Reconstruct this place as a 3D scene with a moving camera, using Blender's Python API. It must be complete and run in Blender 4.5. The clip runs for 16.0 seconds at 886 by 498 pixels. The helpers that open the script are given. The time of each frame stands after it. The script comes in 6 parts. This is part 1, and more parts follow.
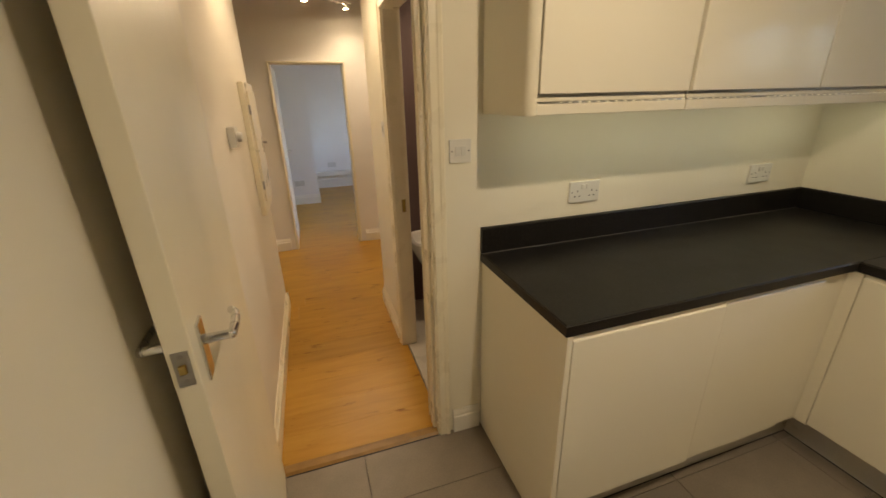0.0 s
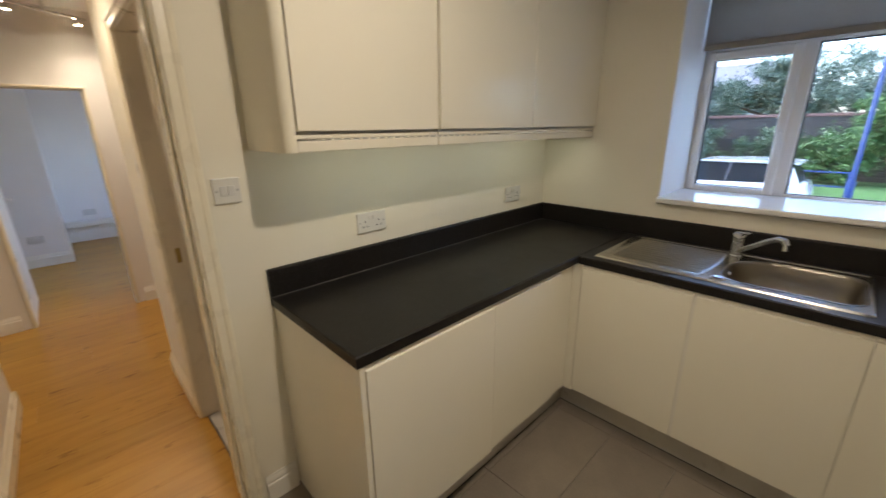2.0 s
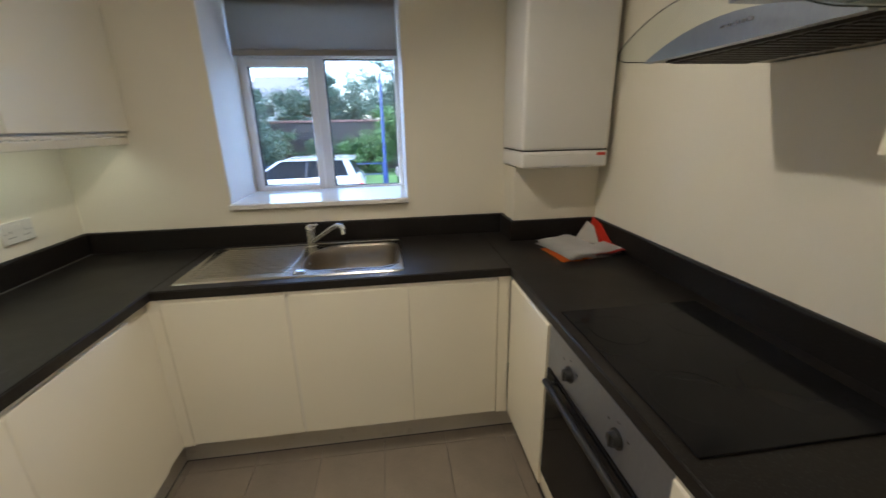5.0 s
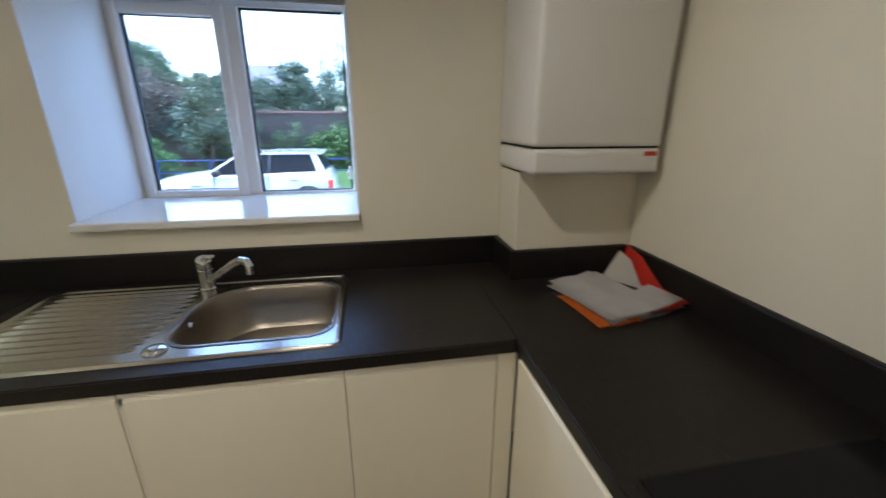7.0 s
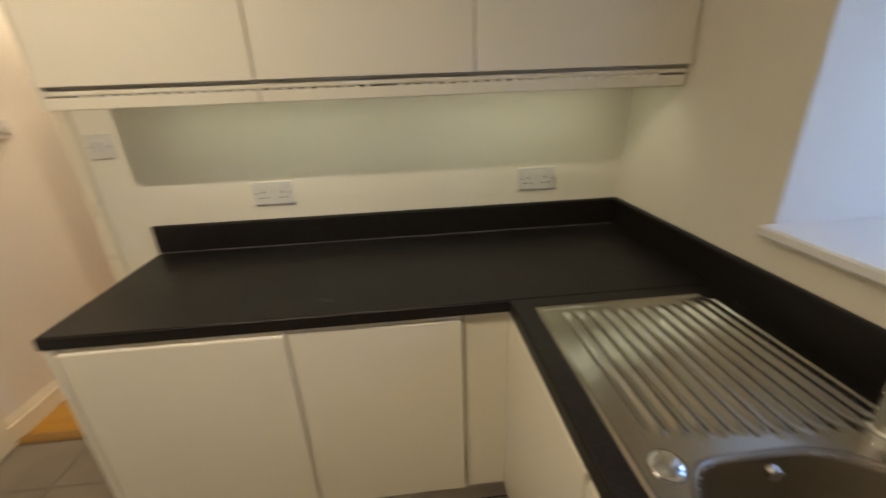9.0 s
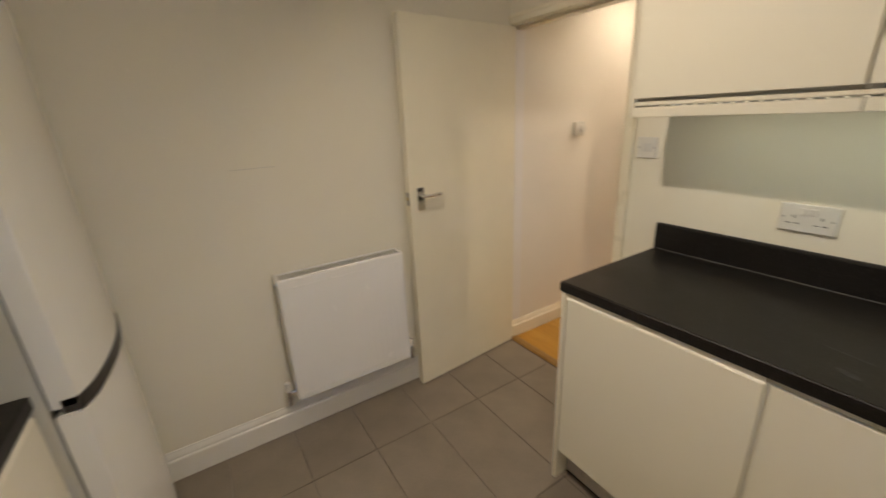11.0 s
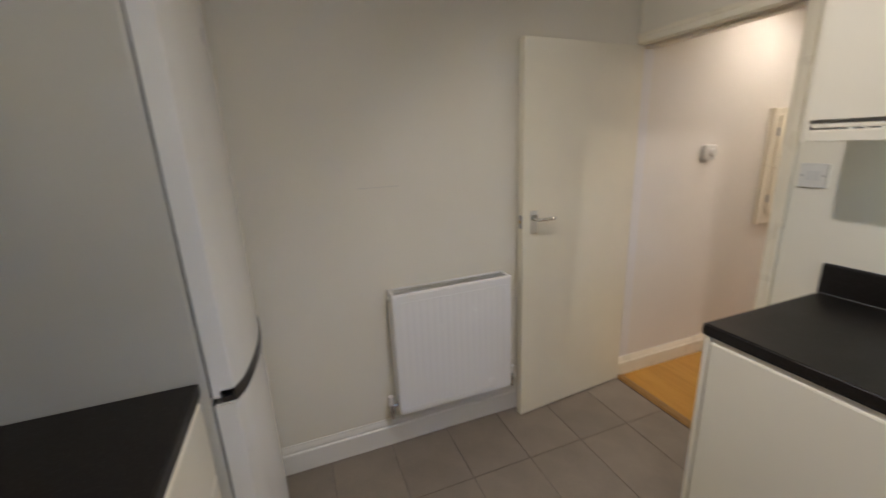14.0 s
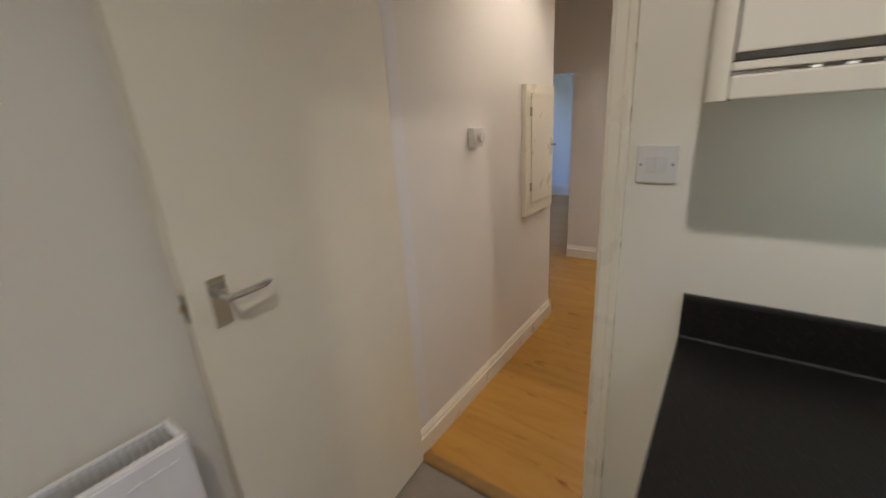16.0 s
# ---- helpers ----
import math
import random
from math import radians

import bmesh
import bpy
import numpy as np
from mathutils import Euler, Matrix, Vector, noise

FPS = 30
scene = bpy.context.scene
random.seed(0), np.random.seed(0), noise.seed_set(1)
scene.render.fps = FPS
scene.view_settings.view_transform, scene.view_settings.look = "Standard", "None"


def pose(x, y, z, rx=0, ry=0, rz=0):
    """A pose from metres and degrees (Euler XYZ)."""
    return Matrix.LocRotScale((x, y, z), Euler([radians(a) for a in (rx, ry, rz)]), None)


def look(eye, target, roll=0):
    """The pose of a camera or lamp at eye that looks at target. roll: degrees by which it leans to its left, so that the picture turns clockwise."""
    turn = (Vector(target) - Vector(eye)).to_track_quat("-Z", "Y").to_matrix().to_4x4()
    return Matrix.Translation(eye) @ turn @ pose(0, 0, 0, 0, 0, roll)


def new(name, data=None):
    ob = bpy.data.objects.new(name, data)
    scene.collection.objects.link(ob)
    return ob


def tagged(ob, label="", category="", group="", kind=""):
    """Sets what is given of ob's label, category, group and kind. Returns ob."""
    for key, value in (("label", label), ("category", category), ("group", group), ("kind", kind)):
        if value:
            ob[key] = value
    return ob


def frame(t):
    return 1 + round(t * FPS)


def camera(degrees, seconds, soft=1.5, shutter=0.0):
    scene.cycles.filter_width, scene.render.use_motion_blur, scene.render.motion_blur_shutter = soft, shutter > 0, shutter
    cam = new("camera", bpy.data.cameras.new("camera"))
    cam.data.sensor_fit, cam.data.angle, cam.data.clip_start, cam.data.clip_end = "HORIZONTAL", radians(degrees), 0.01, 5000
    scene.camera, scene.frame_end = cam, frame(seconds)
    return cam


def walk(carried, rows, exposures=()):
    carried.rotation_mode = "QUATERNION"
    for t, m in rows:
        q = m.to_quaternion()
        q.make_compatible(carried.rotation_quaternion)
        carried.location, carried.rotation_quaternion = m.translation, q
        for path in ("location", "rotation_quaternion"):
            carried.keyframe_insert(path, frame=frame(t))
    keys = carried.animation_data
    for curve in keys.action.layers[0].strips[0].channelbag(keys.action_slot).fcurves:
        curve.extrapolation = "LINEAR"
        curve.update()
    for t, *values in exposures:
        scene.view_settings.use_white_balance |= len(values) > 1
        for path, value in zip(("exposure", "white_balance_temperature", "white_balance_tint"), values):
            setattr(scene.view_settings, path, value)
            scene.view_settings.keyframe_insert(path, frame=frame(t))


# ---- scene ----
cam = camera(96.7, 16.0, soft=1.5, shutter=0.5)
PATH = [
    (0, (1.4, 0.386, 1.513), (-0.377, 0.96, 0.797), -1.4),
    (0.5, (1.407, 0.406, 1.51), (-0.327, 1.122, 0.818), -1.2),
    (1, (1.421, 0.445, 1.519), (-0.238, 1.369, 0.891), -0.9),
    (1.5, (1.441, 0.484, 1.523), (-0.096, 1.613, 0.919), -0.9),
    (2, (1.469, 0.513, 1.522), (0.091, 1.838, 0.933), -0.8),
    (2.5, (1.502, 0.531, 1.497), (0.303, 2.022, 0.916), -1.4),
    (3, (1.537, 0.552, 1.493), (0.547, 2.195, 0.929), -1.5),
    (3.5, (1.571, 0.572, 1.492), (0.795, 2.319, 0.905), -1.5),
    (4, (1.589, 0.627, 1.486), (1.029, 2.443, 0.862), -0.2),
    (4.5, (1.593, 0.68, 1.512), (1.448, 2.585, 0.92), -1.6),
    (5, (1.576, 0.692, 1.516), (1.822, 2.584, 0.915), -1.2),
    (5.2, (1.573, 0.681, 1.519), (1.941, 2.554, 0.921), -1.1),
    (6.25, (1.636, 1.115, 1.500), (2.37, 2.88, 0.90), -1.2),
    (7.3, (1.722, 1.552, 1.461), (1.857, 3.449, 0.841), -0.7),
    (7.5, (1.705, 1.69, 1.47), (1.687, 3.594, 0.859), -2.1),
    (8, (1.597, 1.968, 1.433), (0.538, 3.57, 0.873), -1.9),
    (8.5, (1.565, 2.051, 1.482), (-0.16, 2.756, 0.758), -0.8),
    (9, (1.57, 2.002, 1.473), (-0.278, 2.156, 0.723), -2.3),
    (9.5, (1.568, 1.961, 1.483), (-0.21, 1.37, 0.784), -2.0),
    (10, (1.593, 1.917, 1.476), (0.025, 0.894, 0.773), -2.1),
    (10.2, (1.587, 1.929, 1.479), (0.118, 0.766, 0.777), -2.3),
    (12.3, (1.852, 1.795, 1.501), (1.672, -0.134, 1.004), -1.6),
    (12.5, (1.872, 1.795, 1.502), (1.801, -0.144, 1.018), -1.5),
    (13, (1.891, 1.803, 1.505), (1.895, -0.144, 1.05), -1.7),
    (13.5, (1.848, 1.801, 1.512), (1.584, -0.121, 1.023), -1.8),
    (14, (1.773, 1.791, 1.502), (1.107, -0.02, 0.978), -2.5),
    (14.5, (1.677, 1.773, 1.49), (0.699, 0.134, 0.893), -2.7),
    (15, (1.537, 1.551, 1.472), (0.18, 0.188, 0.923), -2.9),
    (15.5, (1.343, 1.284, 1.466), (-0.116, 0.07, 0.833), -4.2),
    (16, (1.045, 1.049, 1.453), (-0.487, -0.08, 0.838), -3.7),
]
walk(cam, [(t, look(eye, aim, roll)) for t, eye, aim, roll in PATH],
     exposures=[(0.0, 3.22, 7500, 12), (1.0, 3.22, 6650, 12), (2.0, 3.24, 6250, 13), (3.0, 3.20, 5950, 12), (5.2, 3.36, 5900, 11), (7.4, 3.30, 5600, 10), (8.2, 3.32, 5850, 11), (8.7, 3.30, 6350, 12), (9.3, 3.30, 6800, 13), (10.2, 3.32, 6700, 13), (12.5, 3.34, 5650, 15), (14.5, 3.16, 5300, 16), (15.2, 3.00, 5100, 17), (16.0, 2.98, 5400, 16)])

# ---- light ----
world = bpy.data.worlds.new("world")
scene.world = world
world.use_nodes = True
sky = world.node_tree.nodes.new("ShaderNodeTexSky")
sky.sky_type, sky.sun_disc = "NISHITA", False
sky.sun_elevation, sky.sun_rotation = radians(37), radians(266)
sky.air_density, sky.dust_density = 1.0, 2.5
cool = world.node_tree.nodes.new("ShaderNodeMix")
cool.data_type, cool.blend_type = "RGBA", "MULTIPLY"
cool.inputs[0].default_value, cool.inputs[7].default_value = 1.0, (0.86, 0.97, 1.12, 1)
world.node_tree.links.new(sky.outputs[0], cool.inputs[6])
world.node_tree.links.new(cool.outputs[2], world.node_tree.nodes["Background"].inputs[0])
world.node_tree.nodes["Background"].inputs[1].default_value = 0.15

WARM = (1.0, 0.855, 0.655)
HALL_WARM = (1.0, 0.80, 0.57)


def lamp(name, kind, matrix, watts, colour, **more):
    data = bpy.data.lights.new(name, kind)
    data.energy, data.color = watts, colour
    if kind == "SPOT":
        data.spot_size, data.spot_blend, data.shadow_soft_size = radians(more["cone"]), more["blend"], more["radius"]
    if kind == "AREA":
        data.shape, data.size, data.size_y = "RECTANGLE", more["width"], more["height"]
    if kind == "SUN":
        data.angle = radians(more["angle"])
    ob = new(name, data)
    ob.matrix_basis = matrix
    return ob


lamp("sun", "SUN", look((8, -0.5, 6), (0, 0, 0)), 0.5, (1.0, 0.96, 0.9), angle=25)
KITCHEN_HEADS = [(1.32, 1.08), (1.39, 2.00)]
for (hx, hy), way, watts in zip(KITCHEN_HEADS, ((-1.3, 0.35, -2.0), (0.85, -0.6, -2.0)), (5.3, 4.2)):
    lamp("kitchen_spot", "SPOT", look((hx, hy, 2.345), (hx + way[0], hy + way[1], 2.345 + way[2])), watts, WARM, cone=158, blend=1.0, radius=0.022)
HALL_HEADS = [(-2.50, 0.50), (-2.74, 0.86), (-2.50, 1.12)]
for hx, hy in HALL_HEADS:
    lamp("hall_spot", "SPOT", look((hx, hy, 2.265), (hx + 0.65, hy - 0.1, 0)), 2.2, HALL_WARM, cone=150, blend=1.0, radius=0.03)
lamp("hall_spot_near", "SPOT", look((-0.98, 0.43, 2.355), (-0.95, 0.32, 0)), 3.6, HALL_WARM, cone=140, blend=0.8, radius=0.03)
# area lamps added at assumed openings to brighten the rooms past the hall
lamp("room_added_daylight", "AREA", look((-4.4, 2.38, 1.45), (-4.4, 0, 1.0)), 0.65, (0.96, 0.92, 1.0), width=1.5, height=1.1)
lamp("left_room_added_daylight", "AREA", look((-4.6, -2.98, 1.45), (-4.6, 0, 1.0)), 0.3, (0.92, 0.90, 1.0), width=1.5, height=1.1)

STRIPS = [(1.10, 1.95), (1.98, 2.82)]
for ya, yb in STRIPS:
    lamp("cabinet_strip", "AREA", look((0.262, (ya + yb) / 2, 1.462), (0.10, (ya + yb) / 2, 1.20)), 0.062, (1.0, 1.0, 0.74), width=yb - ya - 0.08, height=0.02)
# unseen lamp added to keep the bathroom beyond the doorway from going black
lamp("bathroom_added_light", "SPOT", look((-0.8, 1.6, 2.30), (-0.8, 1.6, 0)), 3.0, HALL_WARM, cone=160, blend=0.5, radius=0.05)


# ---- materials ----
class Mat:
    """A Principled material with its node tree at hand."""

    def __init__(self, name, colour, rough=0.5, metal=0.0, **inputs):
        self.m = bpy.data.materials.new(name)
        self.m.use_nodes = True
        self.t = self.m.node_tree
        self.b = self.t.nodes["Principled BSDF"]
        self.b.inputs["Base Color"].default_value = (*colour, 1)
        self.b.inputs["Roughness"].default_value = rough
        self.b.inputs["Metallic"].default_value = metal
        for key, value in inputs.items():
            self.b.inputs[key.replace("_", " ")].default_value = value
        self.colour = colour

    def node(self, kind, **values):
        n = self.t.nodes.new(kind)
        for key, value in values.items():
            n.inputs[key].default_value = value
        return n

    def link(self, a, b):
        self.t.links.new(a, b)

    def coords(self, scale=(1, 1, 1)):
        c, mp = self.node("ShaderNodeTexCoord"), self.node("ShaderNodeMapping")
        mp.inputs["Scale"].default_value = scale
        self.link(c.outputs["Object"], mp.inputs["Vector"])
        return mp.outputs["Vector"]

    def noise(self, scale, stretch=(1, 1, 1), detail=4.0, rough=0.55):
        n = self.node("ShaderNodeTexNoise", Scale=scale, Detail=detail, Roughness=rough)
        self.link(self.coords(stretch), n.inputs["Vector"])
        return n.outputs["Fac"]

    def ramp(self, fac, stops):
        r = self.node("ShaderNodeValToRGB")
        while len(r.color_ramp.elements) < len(stops):
            r.color_ramp.elements.new(0.5)
        for e, (p, c) in zip(r.color_ramp.elements, stops):
            e.position, e.color = p, (*c, 1)
        self.link(fac, r.inputs["Fac"])
        return r.outputs["Color"]

    def mix(self, fac, a, b, mode="MIX"):
        x = self.node("ShaderNodeMix")
        x.data_type, x.blend_type = "RGBA", mode
        for value, slot in ((fac, x.inputs[0]), (a, x.inputs[6]), (b, x.inputs[7])):
            if isinstance(value, (int, float)):
                slot.default_value = value
            elif isinstance(value, tuple):
                slot.default_value = (*value, 1)
            else:
                self.link(value, slot)
        return x.outputs[2]

    def paint(self, colour):
        self.link(colour, self.b.inputs["Base Color"])
        return self

    def bump(self, fac, strength=0.1, distance=0.002):
        n = self.node("ShaderNodeBump", Strength=strength, Distance=distance)
        self.link(fac, n.inputs["Height"])
        self.link(n.outputs["Normal"], self.b.inputs["Normal"])
        return self

    def gloss(self, fac, low, high):
        n = self.node("ShaderNodeMapRange")
        n.inputs["To Min"].default_value, n.inputs["To Max"].default_value = low, high
        self.link(fac, n.inputs["Value"])
        self.link(n.outputs["Result"], self.b.inputs["Roughness"])
        return self

    def random(self):
        return self.node("ShaderNodeObjectInfo").outputs["Random"]


def mottled(name, colour, rough=0.5, metal=0.0, scale=3.0, spread=0.06, fine=120.0, bump=0.05, **inputs):
    """A plain colour with broad patches and a fine grain."""
    m = Mat(name, colour, rough, metal, **inputs)
    dark = tuple(c * (1 - spread) for c in colour)
    light = tuple(min(1, c * (1 + spread)) for c in colour)
    m.paint(m.ramp(m.noise(scale), [(0.3, dark), (0.7, light)]))
    m.gloss(m.noise(scale * 2.3), max(0, rough - 0.05), min(1, rough + 0.06))
    if bump:
        m.bump(m.noise(fine), bump, 0.001)
    return m.m


WALL = mottled("cream_wall_paint", (0.80, 0.755, 0.635), 0.62, scale=1.3, spread=0.03, fine=220, bump=0.12)
WHITE_WALL = mottled("white_wall_paint", (0.80, 0.78, 0.76), 0.62, scale=1.3, spread=0.03, fine=220, bump=0.12)
CEILING = mottled("ceiling_paint", (0.82, 0.80, 0.75), 0.8, scale=1.0, spread=0.02, fine=180, bump=0.1)
HALL_WALL = mottled("warm_white_hall_paint", (0.80, 0.76, 0.69), 0.62, scale=1.3, spread=0.03, fine=220, bump=0.12)
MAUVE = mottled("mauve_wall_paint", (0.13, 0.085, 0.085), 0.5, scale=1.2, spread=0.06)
TRIM = mottled("cream_gloss_trim", (0.82, 0.76, 0.61), 0.28, scale=4, spread=0.03, fine=60, bump=0.0)
SKIRT = mottled("white_gloss_skirting", (0.82, 0.79, 0.72), 0.3, scale=4, spread=0.03, fine=60, bump=0.0)
DOOR = mottled("cream_door_paint", (0.80, 0.75, 0.60), 0.33, scale=2.2, spread=0.04, fine=70, bump=0.02)
GLOSS = mottled("gloss_cream_cabinet", (0.80, 0.755, 0.625), 0.12, scale=1.5, spread=0.015, fine=30, bump=0.006, Specular_IOR_Level=0.11)
CARCASS = mottled("satin_cabinet_side", (0.74, 0.70, 0.60), 0.35, scale=2, spread=0.02, bump=0.03)
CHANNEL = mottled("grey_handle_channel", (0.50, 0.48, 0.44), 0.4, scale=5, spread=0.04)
PLINTH = mottled("grey_plinth_laminate", (0.56, 0.53, 0.47), 0.28, scale=4, spread=0.06, bump=0.02)
UPVC = mottled("white_window_plastic", (0.80, 0.80, 0.80), 0.3, scale=5, spread=0.02, bump=0.02)
SILL = mottled("white_sill_board", (0.82, 0.81, 0.78), 0.16, scale=3, spread=0.02, bump=0.02)
PLASTIC = mottled("white_moulded_plastic", (0.68, 0.665, 0.62), 0.3, scale=20, spread=0.02, bump=0.0)
GREYLINE = mottled("grey_switch_rocker", (0.62, 0.61, 0.58), 0.35, scale=20, spread=0.02, bump=0.0)
BLACK = mottled("black_plastic", (0.018, 0.018, 0.018), 0.35, scale=12, spread=0.2, bump=0.02)
RUBBER = mottled("black_gasket", (0.012, 0.012, 0.014), 0.6, scale=12, spread=0.2)
CHROME = Mat("chrome", (0.72, 0.72, 0.72), 0.08, 1.0).m
BRASS = mottled("tarnished_brass", (0.45, 0.33, 0.12), 0.35, 1.0, scale=30, spread=0.15)
SCREW = mottled("steel_screw", (0.35, 0.34, 0.33), 0.35, 1.0, scale=30, spread=0.1)
HINGE = mottled("dull_steel_plate", (0.42, 0.41, 0.40), 0.38, 1.0, scale=20, spread=0.1)
GLASS_BLACK = mottled("black_ceramic_glass", (0.010, 0.010, 0.011), 0.08, scale=4, spread=0.2, bump=0.0, Specular_IOR_Level=0.08)
RING = mottled("grey_hob_marking", (0.013, 0.013, 0.013), 0.15, scale=20, spread=0.1, bump=0.0, Specular_IOR_Level=0.08)
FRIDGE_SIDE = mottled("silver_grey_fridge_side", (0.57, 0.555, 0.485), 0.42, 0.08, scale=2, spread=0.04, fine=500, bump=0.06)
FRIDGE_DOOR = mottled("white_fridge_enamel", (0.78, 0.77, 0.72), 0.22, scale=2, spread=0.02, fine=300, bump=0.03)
BOILER = mottled("white_boiler_casing", (0.78, 0.77, 0.74), 0.36, scale=0.8, spread=0.008, fine=300, bump=0.01)
RED = mottled("red_mark", (0.55, 0.05, 0.03), 0.4, scale=30, spread=0.08)
PAPER = mottled("white_paper", (0.76, 0.75, 0.74), 0.75, scale=14, spread=0.05, fine=90, bump=0.15)
ORANGE = mottled("orange_card", (0.85, 0.20, 0.02), 0.5, scale=14, spread=0.08)
REDCARD = mottled("red_orange_card", (0.58, 0.03, 0.014), 0.45, scale=14, spread=0.1)
DARKCARD = mottled("dark_card", (0.05, 0.06, 0.12), 0.5, scale=14, spread=0.1)
RADIATOR = mottled("white_radiator_enamel", (0.80, 0.79, 0.77), 0.25, scale=3, spread=0.02, bump=0.02)
CERAMIC = mottled("white_ceramic", (0.80, 0.79, 0.77), 0.12, scale=4, spread=0.02, bump=0.0)
BLUE_METAL = mottled("blue_painted_metal", (0.009, 0.036, 0.155), 0.4, scale=6, spread=0.12)
CAR_PAINT = mottled("white_car_paint", (0.50, 0.54, 0.56), 0.2, scale=2, spread=0.02, bump=0.0, Coat_Weight=0.8, Coat_Roughness=0.05)
CAR_GLASS = mottled("dark_car_glass", (0.012, 0.016, 0.02), 0.12, scale=3, spread=0.1, bump=0.0, Specular_IOR_Level=0.02)
TYRE = mottled("tyre_rubber", (0.02, 0.02, 0.021), 0.8, scale=20, spread=0.2)
RIM = mottled("silver_wheel_rim", (0.30, 0.30, 0.32), 0.3, 0.8, scale=10, spread=0.1)
ASPHALT = mottled("asphalt", (0.055, 0.055, 0.058), 0.85, scale=1.2, spread=0.2, fine=60, bump=0.5)
GRASS = mottled("lawn", (0.045, 0.11, 0.025), 0.9, scale=1.5, spread=0.3, fine=40, bump=0.6)
BARK = mottled("bark", (0.07, 0.05, 0.035), 0.9, scale=8, spread=0.3, fine=30, bump=0.8)
COPING = mottled("coping_stone", (0.17, 0.095, 0.08), 0.85, scale=3, spread=0.15, fine=30, bump=0.4)
RENDER_WALL = mottled("pale_house_render", (0.42, 0.42, 0.40), 0.85, scale=1, spread=0.06, fine=30, bump=0.3)
ROOF = mottled("slate_roof", (0.13, 0.13, 0.14), 0.7, scale=2, spread=0.2, fine=12, bump=0.5)
TEAL = mottled("teal_paint", (0.05, 0.28, 0.30), 0.5, scale=3, spread=0.1)
KERB = mottled("kerb_concrete", (0.33, 0.32, 0.30), 0.85, scale=4, spread=0.12, fine=40, bump=0.4)


def worktop_material():
    m = Mat("charcoal_laminate_worktop", (0.02, 0.02, 0.02), 0.42, Specular_IOR_Level=0.3)
    grain = m.ramp(m.noise(260, detail=2), [(0.35, (0.0072, 0.006, 0.0054)), (0.62, (0.013, 0.0108, 0.0097)), (0.74, (0.05, 0.048, 0.047))])
    smear = m.ramp(m.noise(7, (1, 2.5, 1), detail=6, rough=0.7), [(0.6, (0, 0, 0)), (0.8, (0.25, 0.25, 0.25))])
    m.paint(m.mix(smear, grain, (0.06, 0.058, 0.055)))
    m.gloss(m.noise(5, detail=6), 0.34, 0.5)
    m.bump(m.noise(400), 0.12, 0.0006)
    return m.m


def tile_material():
    m = Mat("beige_grey_porcelain", (0.30, 0.27, 0.23), 0.34)
    cloud = m.ramp(m.noise(4.5, detail=6, rough=0.6), [(0.3, (0.19, 0.16, 0.128)), (0.7, (0.243, 0.206, 0.165))])
    fine = m.ramp(m.noise(160, detail=2), [(0.3, (0.9, 0.9, 0.9)), (0.7, (1.06, 1.06, 1.06))])
    tone = m.ramp(m.random(), [(0.0, (0.93, 0.93, 0.93)), (1.0, (1.05, 1.045, 1.035))])
    m.paint(m.mix(1.0, m.mix(1.0, cloud, fine, "MULTIPLY"), tone, "MULTIPLY"))
    m.gloss(m.noise(9), 0.26, 0.42)
    m.bump(m.noise(90), 0.06, 0.001)
    return m.m


def oak_material():
    m = Mat("oak_laminate", (0.46, 0.25, 0.08), 0.32, Specular_IOR_Level=0.3)
    shift = m.node("ShaderNodeVectorMath")
    shift.operation = "MULTIPLY_ADD"
    c = m.node("ShaderNodeTexCoord")
    rnd = m.node("ShaderNodeCombineXYZ")
    info = m.random()
    for axis in ("X", "Y", "Z"):
        m.link(info, rnd.inputs[axis])
    shift.inputs[1].default_value = (37, 53, 11)
    m.link(rnd.outputs[0], shift.inputs[0])
    m.link(c.outputs["Object"], shift.inputs[2])
    stretch = m.node("ShaderNodeMapping")
    stretch.inputs["Scale"].default_value = (9, 1.1, 9)
    m.link(shift.outputs[0], stretch.inputs["Vector"])
    grain = m.node("ShaderNodeTexNoise", Scale=1.7, Detail=5.0, Roughness=0.55, Distortion=0.9)
    m.link(stretch.outputs[0], grain.inputs["Vector"])
    base = m.ramp(grain.outputs["Fac"], [(0.22, (0.35, 0.172, 0.023)), (0.5, (0.43, 0.226, 0.036)), (0.78, (0.49, 0.272, 0.050))])
    knot = m.node("ShaderNodeTexNoise", Scale=1.5, Detail=3.0, Roughness=0.5)
    kmap = m.node("ShaderNodeMapping")
    kmap.inputs["Scale"].default_value = (14, 4.5, 9)
    m.link(shift.outputs[0], kmap.inputs["Vector"])
    m.link(kmap.outputs[0], knot.inputs["Vector"])
    dark = m.ramp(knot.outputs["Fac"], [(0.63, (1, 1, 1)), (0.75, (0.48, 0.37, 0.27))])
    tone = m.ramp(info, [(0.0, (0.93, 0.92, 0.90)), (1.0, (1.06, 1.05, 1.03))])
    m.paint(m.mix(1.0, m.mix(1.0, base, dark, "MULTIPLY"), tone, "MULTIPLY"))
    m.gloss(grain.outputs["Fac"], 0.26, 0.4)
    m.bump(grain.outputs["Fac"], 0.08, 0.001)
    return m.m


